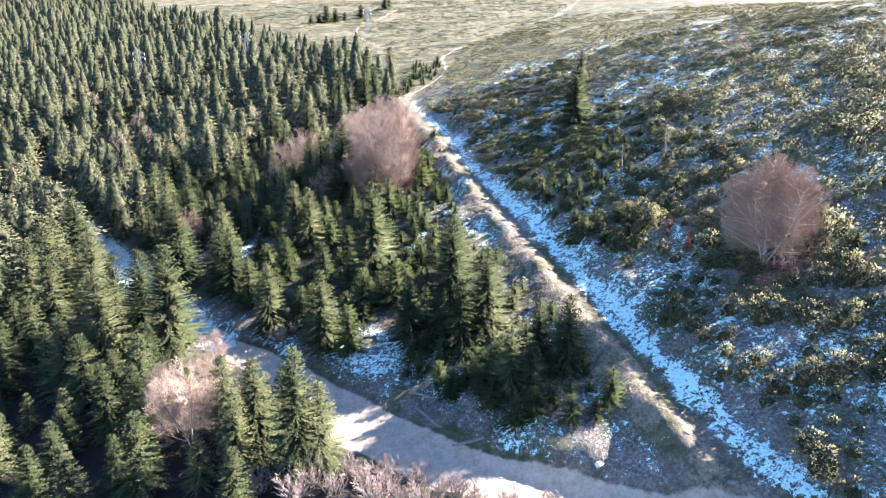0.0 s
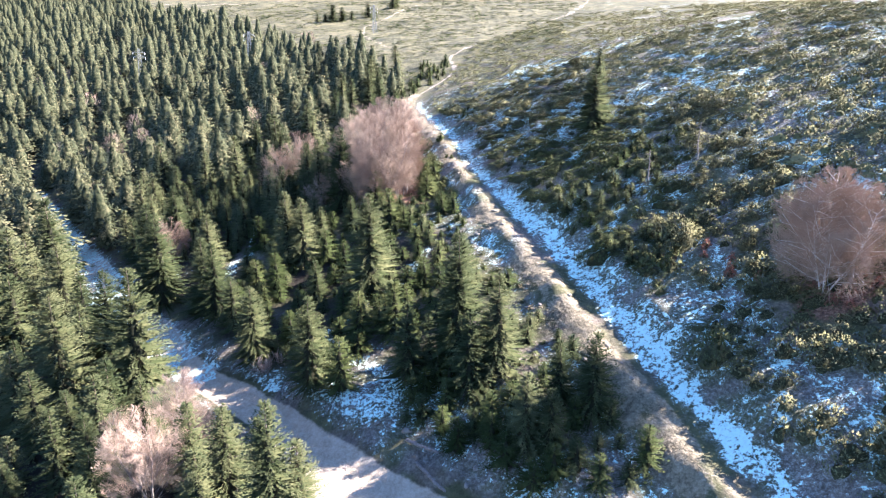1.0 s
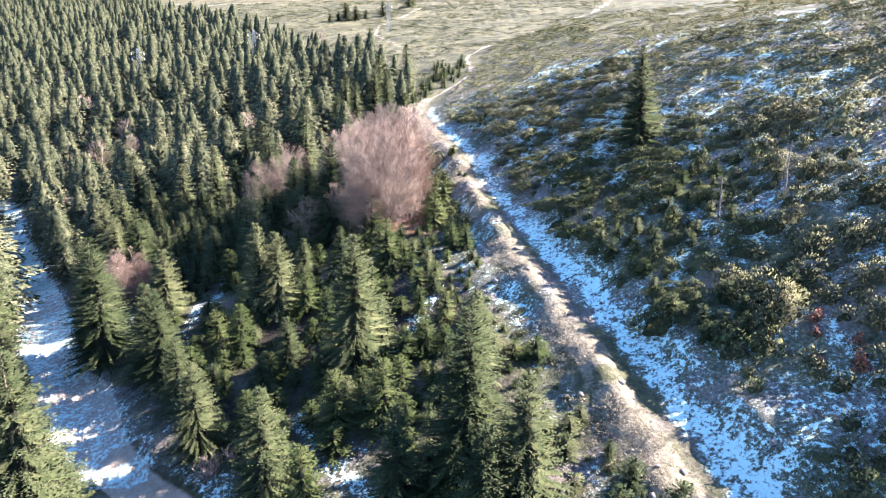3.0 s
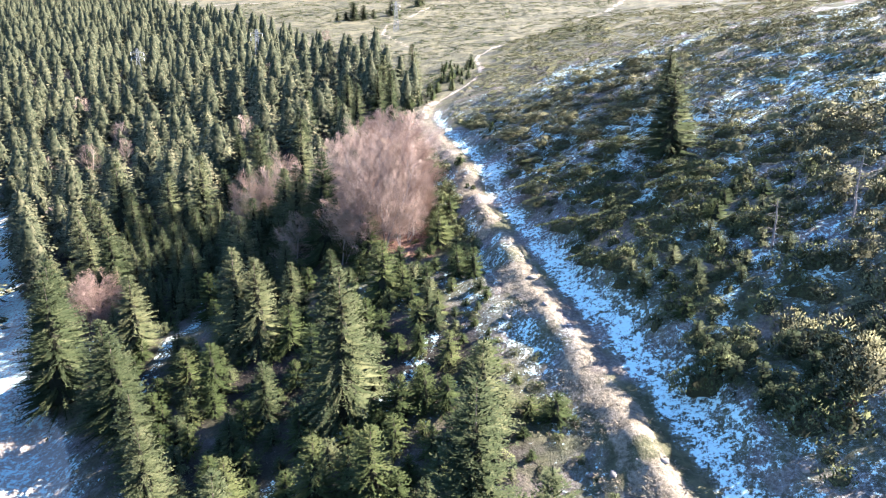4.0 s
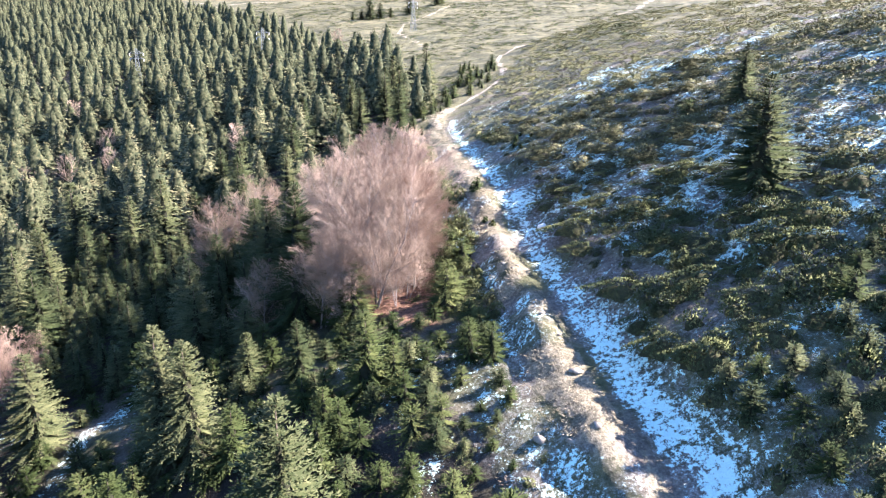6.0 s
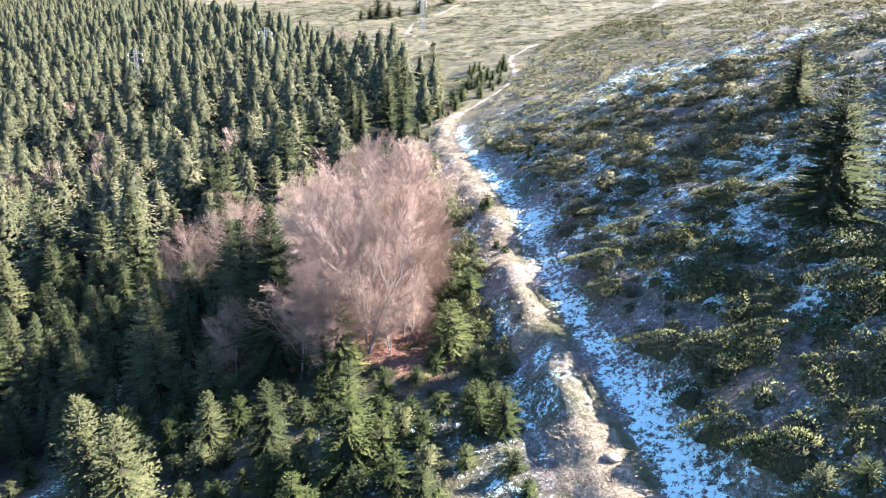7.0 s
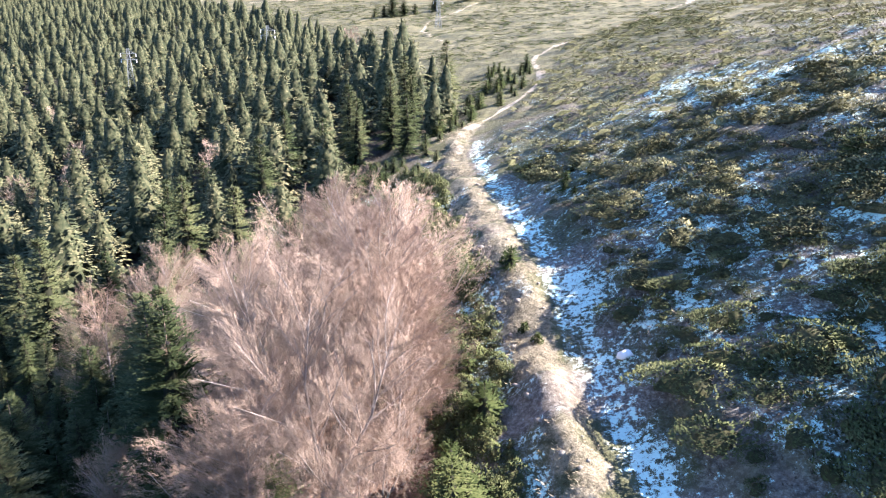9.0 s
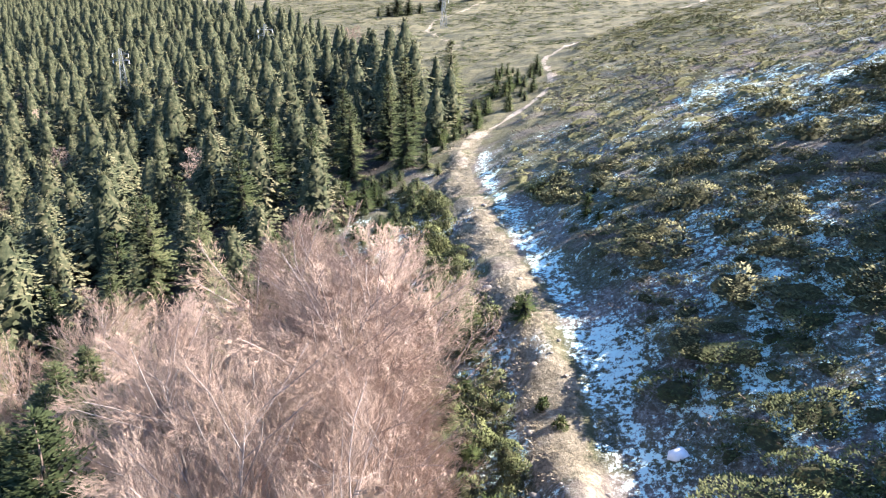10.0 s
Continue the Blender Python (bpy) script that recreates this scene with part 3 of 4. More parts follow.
def dome_parts(seed, rx, ry, h, sprays, spray, n=16, rings=5, dark=1, up=1.7, soft=2.2):
    """A juniper: a lumpy shade-dark cushion, thickly set with short rising sprays."""
    rng = random.Random(seed)
    bumps = [(rng.uniform(0, 6.283), rng.uniform(0, .75), rng.uniform(.22, .45), rng.uniform(.35, 1.0)) for _ in range(9)]

    p1, p2, p3 = [rng.uniform(0, 6.28) for _ in range(3)]

    def edge(an):
        return .8 + .17 * math.sin(2 * an + p1) + .13 * math.sin(3 * an + p2) + .09 * math.sin(5 * an + p3)

    def top(x, y):
        f = min(math.hypot(x, y) / edge(math.atan2(y, x)), 1.2)
        up = max(amp * math.exp(-((x - r * math.cos(b)) ** 2 + (y - r * math.sin(b)) ** 2) / (w * w)) for b, r, w, amp in bumps)
        return h * (.35 * (1 - f * f) + .65 * up * (1 - min(f, 1) ** 3))

    def slope(x, y):
        e = .04
        return ((top(x - e, y) - top(x + e, y)) / (2 * e * rx), (top(x, y - e) - top(x, y + e)) / (2 * e * ry), 1.0)
    verts, faces, norms = [(0, 0, top(0, 0) * .5)], [], [(0, 0, 1)]
    for k in range(1, rings + 1):
        for a in range(n):
            an, g = 2 * math.pi * (a + .5 * (k % 2)) / n, k / rings * rng.uniform(.85, 1.05) * edge(2 * math.pi * (a + .5 * (k % 2)) / n)
            x, y = g * math.cos(an), g * math.sin(an)
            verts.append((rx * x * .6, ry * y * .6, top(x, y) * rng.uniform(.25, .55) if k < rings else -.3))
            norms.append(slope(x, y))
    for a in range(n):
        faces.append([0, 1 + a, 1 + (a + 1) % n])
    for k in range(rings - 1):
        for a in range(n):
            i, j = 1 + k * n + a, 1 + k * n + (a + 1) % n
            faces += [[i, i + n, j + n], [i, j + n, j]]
    verts, faces = np.array(verts), np.array(faces)
    bases, ways, sizes, widths, outs = [], [], [], [], []
    for _ in range(sprays):
        an = rng.uniform(0, 6.283)
        f = math.sqrt(rng.random()) * edge(an)
        x, y = f * math.cos(an), f * math.sin(an)
        bases.append((rx * x, ry * y, top(x, y) * rng.choice((.5, .75, .9, 1.0, 1.0)) - .02))
        a2 = an + rng.gauss(0, 1.2)
        ways.append((math.cos(a2), math.sin(a2), rng.uniform(.06 * up, up)))
        s = slope(x, y)
        outs.append((s[0] + rng.gauss(0, .22), s[1] + rng.gauss(0, .22), 1.0))
        sizes.append(spray * rng.uniform(.55, 1.45)), widths.append(spray * rng.uniform(.2, .36))
    kv, kf, kn = kites(bases, ways, sizes, widths, .1, outs, soft)
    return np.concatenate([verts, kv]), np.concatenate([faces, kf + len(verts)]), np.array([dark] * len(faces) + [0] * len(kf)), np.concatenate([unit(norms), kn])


def far_spruce(seed, levels=11, per=7, r=0.26, tips=3, spray=.34):
    """A distant spruce of unit height: a lumpy, shade-dark body of boughs under tiers of short drooping sprays."""
    rng = random.Random(seed)
    bases, ways, sizes, widths, outs = [], [], [], [], []
    blunt = rng.uniform(.66, .95)
    lobe = [rng.uniform(0, 6.28) for _ in range(4)]

    def reach(f, az):
        tier = 1 + .17 * math.sin(az * 3 + lobe[0] + 19 * f) + .15 * math.sin(az * 2 + lobe[1] - 24 * f) + .12 * math.sin(f * 42 + lobe[2])
        return r * (1 - f) ** blunt * (0.72 + 0.28 * min(1, f / .14)) * tier + .012

    for k in range(levels):
        f = 0.05 + 0.93 * (k + rng.uniform(-.4, .4)) / levels
        count = max(5, int(per * (0.4 + .8 * (1 - f))))
        for b in range(count):
            az = 6.283 * (b + rng.random()) / count
            L = reach(f, az)
            rise = -.50 + .75 * f + rng.uniform(-.2, .2)
            for t in range(tips):
                a2 = az + rng.uniform(-.7, .7)
                d = L * rng.uniform(.45, .96)
                bases.append((d * math.cos(az), d * math.sin(az), max(f + rng.uniform(-.02, .02), .02)))
                ways.append((math.cos(a2), math.sin(a2), rise + rng.uniform(-.25, .3)))
                sizes.append(max(L * spray, .045) * rng.uniform(.7, 1.25)), widths.append(max(L * spray * .33, .012))
                outs.append((math.cos(az) + .3 * math.cos(a2), math.sin(az) + .3 * math.sin(a2), .62 + rng.uniform(-.2, .2)))
    for k in range(5):
        bases.append((0, 0, .90)), ways.append((math.cos(k * 1.26) * .5, math.sin(k * 1.26) * .5, 1)), sizes.append(.10), widths.append(.016), outs.append((math.cos(k * 1.26), math.sin(k * 1.26), .5))
    v, f, n = kites(bases, ways, sizes, widths, .2, outs, 2.3)
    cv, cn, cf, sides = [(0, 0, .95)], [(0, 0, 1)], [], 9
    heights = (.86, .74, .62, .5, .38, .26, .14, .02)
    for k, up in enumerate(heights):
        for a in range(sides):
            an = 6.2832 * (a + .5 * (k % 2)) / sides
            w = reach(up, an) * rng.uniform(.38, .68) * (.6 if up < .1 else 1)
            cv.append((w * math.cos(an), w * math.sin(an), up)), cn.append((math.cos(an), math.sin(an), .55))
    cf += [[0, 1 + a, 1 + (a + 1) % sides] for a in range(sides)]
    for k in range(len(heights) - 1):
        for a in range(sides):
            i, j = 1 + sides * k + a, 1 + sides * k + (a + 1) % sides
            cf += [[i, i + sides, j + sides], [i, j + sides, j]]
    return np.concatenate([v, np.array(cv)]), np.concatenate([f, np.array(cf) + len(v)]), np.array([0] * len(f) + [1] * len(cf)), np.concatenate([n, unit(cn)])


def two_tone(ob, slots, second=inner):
    """Green sprays over an inside of twigs or needles, its colour darkened for shade."""
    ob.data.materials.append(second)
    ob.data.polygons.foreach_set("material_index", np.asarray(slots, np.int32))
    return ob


def sown(name, kinds, places, mat, label, category, second=inner):
    """Many plants that nobody could count, as one mesh: places are x, y, size, height factor, turn."""
    places = np.asarray(places, float)
    z = ground(places[:, 0], places[:, 1]) - .06
    vs, fs, ms, ns, n0 = [], [], [], [], 0
    for i, (x, y, size, tall, turn) in enumerate(places):
        kv, kf, *more = kinds[i % len(kinds)]
        c, s = math.cos(turn), math.sin(turn)
        vs.append(np.stack([x + size * (c * kv[:, 0] - s * kv[:, 1]), y + size * (s * kv[:, 0] + c * kv[:, 1]), z[i] + size * tall * kv[:, 2]], 1))
        if more:
            ms.append(more[0])
            kn = more[1]
            ns.append(np.stack([c * kn[:, 0] - s * kn[:, 1], s * kn[:, 0] + c * kn[:, 1], kn[:, 2]], 1))
        fs.append(kf + n0)
        n0 += len(kv)
    ob = part(name, np.concatenate(vs), np.concatenate(fs), mat, normals=np.concatenate(ns) if ns else None)
    if ms:
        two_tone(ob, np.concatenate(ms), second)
    return tagged(ob, label, category, kind="stuff")


def sow(n, low, high, seed, keep, gap=0.0, blocked=(), most=10 ** 9):
    """Random spots between two corners of the plan that pass keep(x, y) and stand a gap apart, also from the blocked ones."""
    r = np.random.RandomState(seed)
    x, y = r.uniform(low[0], high[0], n), r.uniform(low[1], high[1], n)
    ok = keep(x, y)
    cell, out = max(gap, .5), []
    grid = {}
    for p in blocked:
        grid.setdefault((int(p[0] // cell), int(p[1] // cell)), []).append(p)
    for a, b in zip(x[ok], y[ok]):
        i, j = int(a // cell), int(b // cell)
        if gap and any((a - p[0]) ** 2 + (b - p[1]) ** 2 < gap * gap for di in (-1, 0, 1) for dj in (-1, 0, 1) for p in grid.get((i + di, j + dj), ())):
            continue
        grid.setdefault((i, j), []).append((a, b))
        out.append((float(a), float(b)))
        if len(out) >= most:
            break
    return out

def placed(kinds, places, seed=5):
    """Stand the kinds at their places (x, y, height): the first of each kind is moved there, the rest are copies. kinds: (thing, its height)."""
    rng, used = random.Random(seed), set()
    for x, y, h in places:
        ob, own = min(kinds, key=lambda k: abs(math.log(k[1] / h)) + rng.uniform(0, .35))
        m = spot(x, y, rng.uniform(0, 360), h / own, 0.1, rng.uniform(-2, 2))
        if ob.name in used:
            copy_thing(ob, m).scale = m.to_scale()
        else:
            used.add(ob.name)
            ob.matrix_basis = m


# ---- tall spruces that stand apart on the slopes ----
tall = [(conifer("spruce_tree", 11, 10, 3.0, 44, 10, 0.22, 0.25, "tall dark-green spruce, sunlit olive on one side", "tree", group="spruces on the slope"), 10),
        (conifer("spruce_tree", 12, 8, 2.45, 38, 10, 0.21, 0.23, "mid-sized spruce with dense drooping olive-green boughs", "tree", group="spruces on the slope"), 8),
        (conifer("spruce_tree", 13, 9, 2.2, 40, 10, 0.21, 0.23, "slender pointed spruce with dark green boughs", "tree", group="spruces on the slope"), 9),
        (conifer("spruce_tree", 14, 6, 1.9, 30, 10, 0.19, 0.21, "young bushy spruce with olive-green needles", "tree", group="spruces on the slope"), 6),
        (conifer("spruce_tree", 15, 12, 3.3, 48, 10, 0.25, 0.28, "old broad spruce with ragged olive boughs", "tree", group="spruces on the slope"), 12)]
valley_side = [(-23.6, 50.6, 13), (-28.6, 55.5, 11.5), (-30, 50.8, 11), (-39.1, 66.3, 10.5), (-23.3, 66.3, 7.8), (-16.9, 57.9, 7.1), (-10.8, 52.9, 7.7), (-37.3, 89.6, 8.4), (-34.4, 76, 10.3),
               (-13.2, 40.4, 7.7), (-9.5, 37.3, 9.9), (-8.2, 38, 7), (-21.3, 39.6, 5.3), (-16.4, 37.1, 4), (-26.1, 45.4, 5.9), (-32.5, 49.2, 7.3), (-29.5, 47, 6.5)]
upper_side = [(-7.3, 64.8, 10.6), (1.2, 52, 11.0), (4.1, 49.7, 8), (-2.7, 51.3, 6.4), (5.5, 42.6, 5.7), (7, 42.1, 4.5), (10.1, 44.4, 6), (8, 45.5, 5), (2, 48.6, 6.5),
              (-18, 74.6, 8.6), (-16.2, 74.3, 7.6), (-25.3, 68.4, 8.2), (-31.6, 71.9, 10.5), (-27.8, 76.6, 7.1), (-42.9, 94.5, 6.9),
              (-13.9, 87.4, 11), (1.5, 60.5, 6.6), (-13, 66, 4.6), (-20.5, 63, 5.5), (-15.5, 81, 4), (-21.5, 86, 5.6), (-11.5, 79.5, 4.5), (-19.5, 78.5, 4), (-14, 62.5, 3.8), (-22, 72.5, 4), (-17, 84.5, 4.5), (22.3, 104.8, 5), (-17.9, 92, 9), (-20.1, 95, 8.3), (-27.5, 101.6, 4.2), (-18.8, 103.4, 4), (-17, 100.6, 6.2), (-24.5, 90.5, 6.2), (-22.5, 87.5, 6.6), (-26.5, 85.5, 5.6), (-29, 93, 5.6), (-24, 95.5, 6)]
forest_front = [(-20.9, 97.8, 7.6), (-36.5, 124.4, 7), (-35.5, 130.3, 6.8), (-22.9, 132.8, 7.7), (-17.7, 143.3, 9.5), (-13.7, 166.1, 10.1), (-14.6, 138, 6.8),
                (-16.5, 151, 9), (-19, 158, 10), (-24, 147, 9), (-20.5, 138, 8), (-29, 137, 9), (-27, 126, 8.5), (-31, 118, 8.5), (-28, 110, 9), (-33.5, 104, 9.5)]
placed(tall, valley_side, 1)
for x, y, h in upper_side:
    pick = min(tall, key=lambda k: abs(math.log(k[1] / h)) + 0.3 * ((x * 7.3 + y * 3.1 + k[1]) % 1))
    m = spot(x, y, (x * 57 + y * 31) % 360, h / pick[1], 0.1)
    copy_thing(pick[0], m).scale = m.to_scale()

m = spot(18.6, 89.2, 40, 7.9 / 8, 0.1) @ Matrix.Diagonal((1.2, 1.2, 1, 1))
alone = copy_thing(tall[1][0], m)
alone.scale = m.to_scale()
tagged(alone, "single broad dark spruce standing on the juniper slope")

# ---- beeches without leaves ----
grove = [(-5.8, 90.5, 9.8), (-8.2, 88, 11.5), (-8.8, 93, 12.2), (-11, 90.5, 12), (-12, 95, 11.8), (-8.5, 97.5, 11), (-12, 100, 10.4), (-14.4, 92.5, 8.6), 
         (-6.3, 95, 11), (-25.5, 99, 8), (-22.5, 101, 8.5), (-12, 86.5, 8), (-17.9, 45.6, 7.0), (-18.2, 40.5, 7.2), (-20, 42.5, 6), (-17, 87.5, 6),
         (-5.8, 92.5, 6.6), (-6.6, 87.5, 4.4), (-9.4, 86.2, 5.5), (-10.6, 87.4, 9), (-6, 89.2, 4.8)]
beech = [bare_tree("beech_tree", 31, 12, 1, "leafless beech with a dense pinkish-brown twig crown", "tree", "beeches", fork=(42, 13, 9, 9), lift=.07, dome=(.36, .42, .58, 1.1)),
         bare_tree("beech_tree", 32, 12, 2, "leafless beech with two pale stems", "tree", "beeches", lean=.16, fork=(26, 12, 9, 9), lift=.07, dome=(.35, .42, .58, 1.1)),
         bare_tree("beech_tree", 33, 12, 2, "leafless beech with spreading grey limbs", "tree", "beeches", lean=.2, fork=(26, 12, 9, 9), lift=.06, dome=(.39, .42, .58, 1.15))]
for i, (x, y, h) in enumerate(grove):
    m = spot(x, y, i * 77 % 360, h / 11.6, 0.1) @ Matrix.Diagonal((1.14, 1.14, 1, 1))
    if i < 3:
        beech[i].matrix_basis = m
    else:
        copy_thing(beech[i % 3], m).scale = m.to_scale()
lone = bare_tree("beech_tree", 35, 8.9, 4, "lone round leafless beech with rusty leaves at its foot", "tree", "beeches", lean=.3, fork=(32, 14, 9, 7), lift=.01, stem=.0062, thin=.0062, dome=(.48, .44, .55, 1.6))
lone.children[1].data.materials[0] = pale_twigs
lone.matrix_basis = spot(26.4, 48.3, 0, 1.0)

low_beech = bare_tree("beech_tree", 37, 6.6, 5, "low wide beech with reddish bare twigs above the road", "tree", "beeches", fork=(16, 10, 8, 7), lean=.5, lift=.02, stem=.006, dome=(.48, .5, .5, 1.3))
low_beech.children[1].data.materials[0] = red_twigs
low_beech.matrix_basis = spot(-36, 83.1, 0, 1.0, .3)
copy_thing(low_beech, spot(-37, 86, 130, .9, .3)).scale = (.9, .9, .9)

# ---- young firs ----
young = [(conifer("young_fir", 21, 3.2, 1.45, 16, 9, 0.19, 0.19, "young bright-green fir between snow and heath", "tree", young_needles, "young firs", fan=.05), 3.2),
         (conifer("young_fir", 22, 2.0, 1.2, 12, 9, 0.18, 0.18, "small bushy green fir between snow and heath", "tree", young_needles, "young firs", fan=.05), 2.0),
         (conifer("young_fir", 23, 4.2, 1.6, 21, 10, 0.21, 0.21, "slim young fir with green needles", "tree", young_needles, "young firs", fan=.05), 4.2),
         (conifer("young_fir", 24, 1.7, 1.3, 11, 9, 0.18, 0.18, "low broad bushy fir between snow and heath", "tree", young_needles, "young firs", fan=.05), 1.7)]
small_named = [(3.4, 44.7, 2.9), (-13.5, 73.7, 3.7), (-10.9, 70.7, 3.7), (-17.9, 69.2, 4.2), (-20.3, 70.3, 3.4), (-9.8, 63.2, 2.7), (-10.1, 86.1, 4.2), (-6.8, 78, 5),
               (-5.1, 78.1, 2.7), (-2.8, 86.8, 3.6), (-.7, 79.8, 2.8), (.7, 79.3, 2.6), (-3.5, 74, 1.8), (-2.1, 64.4, 3), (-20.8, 81.3, 3.5), (-23.5, 81.6, 4.4),
               (-2.3, 87.4, 2.4), (-9.4, 85.9, 4.9), (-2, 185.8, 3.2), (18.3, 106.6, 1.6), (-4.8, 175.8, 2), (-6.1, 174, 2.4), (-8, 168.5, 2.2), (-1.4, 104.8, 1.3)]
taken = valley_side + upper_side + forest_front + small_named + grove + [(26.4, 48.3), (-36, 83.1), (-37, 86)]
below = sow(4000, (-24, 38), (6, 122), 71, lambda x, y: (x - track_x(y) > -26) & (x - track_x(y) < -5.6) & (x > road_x(y) + 6)
            & ~((x > -19) & (x < -4) & (y > 85) & (y < 103)) & (lumps(x, y, 9, 33) > -.3), 1.4, taken, 165)
above = sow(6000, (2, 36), (42, 120), 72, lambda x, y: (np.hypot(x - 26.4, y - 48.3) > 6) & (y > 46) & (x - track_x(y) > np.where(y > 66, 3.6, 5.2)) & (x - track_x(y) < 19)
            & (lumps(x, y, 10, 34) > np.where((y > 52) & (y < 78), -.1, .35)), 1.2, taken, 105)
rng = random.Random(77)
placed(young, small_named + [(x, y, rng.choice((1.2, 1.8, 2.4, 3.2, 4.2)) * rng.uniform(.8, 1.2) * ((.55 if y > 64 else 1) if x - track_x(y) < -14 else .45)) for x, y in below] + [(x, y, rng.uniform(0.7, 1.7 if x - track_x(y) > 9 else 1.3)) for x, y in above], 3)

saplings = [(conifer("young_spruce", 25, 2.4, 1.0, 15, 9, 0.18, 0.18, "young bushy spruce at the forest edge", "tree", young_needles, "young spruces", fan=.05), 2.4),
            (conifer("young_spruce", 26, 1.5, .85, 11, 9, 0.17, 0.17, "small dark green spruce in rough grass", "tree", needles, "young spruces", fan=.05), 1.5)]
trailside = sow(1600, (-22, 134), (6, 192), 74, lambda x, y: (x - trail_x(y) > -9) & (x - trail_x(y) < -1.8) & (x > edge_x(y)) & (lumps(x, y, 6, 49) > -.35), 1.7, taken, 46)
edge_growth = sow(1500, (-24, 108), (-6, 150), 75, lambda x, y: (x - track_x(y) < -6) & (x > edge_x(y) - 1.5) & (x - edge_x(y) < 9) & (lumps(x, y, 5, 50) > -.4), 1.5, taken + below, 60)
thicket = sow(900, (-3, 39), (13, 55), 73, lambda x, y: (x - road_x(y) > 7) & (x - track_x(y) < -4.2) & (lumps(x, y, 5, 39) > -.5), 1.15, taken + below, 48)
understory = sow(1500, (-27, 57), (3, 84), 76, lambda x, y: (x - road_x(y) > 8) & (x - track_x(y) < -4.8) & (np.abs(x + 24.5) > 1.5), 1.35, taken + below, 110)
hillside = sow(700, (8, 58), (22, 80), 77, lambda x, y: (x - track_x(y) > 3.4) & (lumps(x, y, 5, 52) > -.2), 1.2, taken + above, 50)
placed(saplings, [(x, y, (1.0 + 1.7 * ((x * 2.3 + y * 1.7) % 1)) * (1 if x - track_x(y) < -10 else .65)) for x, y in understory] + [(x, y, .8 + .9 * ((x * 2.3 + y * 1.7) % 1)) for x, y in hillside] + [(x, y, .9 + 1.6 * ((x * 3.7 + y * 1.9) % 1)) for x, y in trailside] + [(x, y, 1.0 + 1.8 * ((x * 3.7 + y * 1.9) % 1)) for x, y in thicket]
       + [(x, y, 1.0 + 2.4 * ((x * 2.7 + y * 1.3) % 1) * (.4 if x - edge_x(y) > 4 else 1)) for x, y in edge_growth], 9)

# ---- the forest beyond: past counting ----


def wooded(x, y):
    v = x - road_x(y)
    clearing = (np.abs(v) < 5) & (y < 150) | ((x + 116) ** 2 + ((y - 160) * 1.5) ** 2 < 260)
    return (x < edge_x(y)) & (x > -1.0 * y - 110) & ~clearing


def with_sizes(spots, low, high, seed):
    rng = random.Random(seed)
    return [(x, y, rng.uniform(low, high) * (0.65 if rng.random() < .25 else 1) * (1 + .22 * float(lumps(x, y, 22, 61))), rng.uniform(.8, 1.08), rng.uniform(0, 6.28)) for x, y in spots]


mid_wood = with_sizes(sow(6000, (-185, 77), (-10, 128), 81, lambda x, y: wooded(x, y) & ~((np.abs(x + 25.3) < 1.8) & (y < 91)), 4.1, taken), 6.5, 12, 1)
far_wood = with_sizes(sow(9000, (-260, 128), (-10, 205), 82, wooded, 4.7, taken), 7, 12.5, 2)
top_wood = with_sizes(sow(30000, (-640, 205), (-20, 560), 83, wooded, 5.4, taken), 7.5, 12.5, 3)
in_shade = lambda x, y: -46 < x < -18 and 82 < y < 106
mid_wood = [(x, y, h * (.5 if in_shade(x, y) else 1), k, a) for x, y, h, k, a in mid_wood]
low_wood = with_sizes(sow(2500, (-100, 34), (-12, 120), 84, lambda x, y: (x - road_x(y) > -62) & (x - road_x(y) < -5.5) & ~((x > -90) & (x < -72) & (y > 116)), 2.4, taken), 5.5, 11, 4)
low_wood = [(x, y, h * (.64 if -60 < x < -25 and y < 57 else .85 if y < 62 else 1), k, a) for x, y, h, k, a in low_wood]
sown("distant_spruce_forest", [far_spruce(s, 11, 7, w, 2, .32) for s, w in ((1, .40), (2, .34), (3, .46), (4, .38), (5, .43))], top_wood, far_needles, "dense spruce forest covering the far mountainside", "forest", shade_needles)
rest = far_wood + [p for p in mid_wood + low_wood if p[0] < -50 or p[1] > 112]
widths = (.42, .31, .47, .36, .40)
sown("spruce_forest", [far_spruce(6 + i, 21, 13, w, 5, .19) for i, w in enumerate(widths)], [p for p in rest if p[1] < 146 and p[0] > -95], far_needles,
     "dense dark spruce forest above the snowy road", "forest", shade_needles)
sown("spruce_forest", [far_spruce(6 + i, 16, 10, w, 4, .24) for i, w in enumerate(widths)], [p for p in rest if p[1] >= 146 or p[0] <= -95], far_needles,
     "dense spruce forest climbing the mountainside", "forest", shade_needles)
thick = [(conifer("spruce_tree", 41, 8, 2.1, 30, 9, 0.30, 0.34, "forest spruce with olive-green boughs", "tree", group="forest spruces", fan=.06), 8),
         (conifer("spruce_tree", 42, 9, 2.1, 32, 9, 0.30, 0.34, "forest spruce with dark green boughs", "tree", group="forest spruces", fan=.06), 9)]
rng = random.Random(612)
shade_firs = [(x, y, rng.uniform(2.2, 4.8)) for x, y in sow(3500, (-46, 83), (-17.5, 106), 85, lambda x, y: (x - road_x(y) > 6) & ~((np.abs(x + 25.3) < 1.4) & (y < 91)), 1.7, taken + [p[:2] for p in mid_wood], 190)]
placed(thick, shade_firs + forest_front + [p[:3] for p in mid_wood + low_wood if p[0] >= -50 and p[1] <= 112], 8)

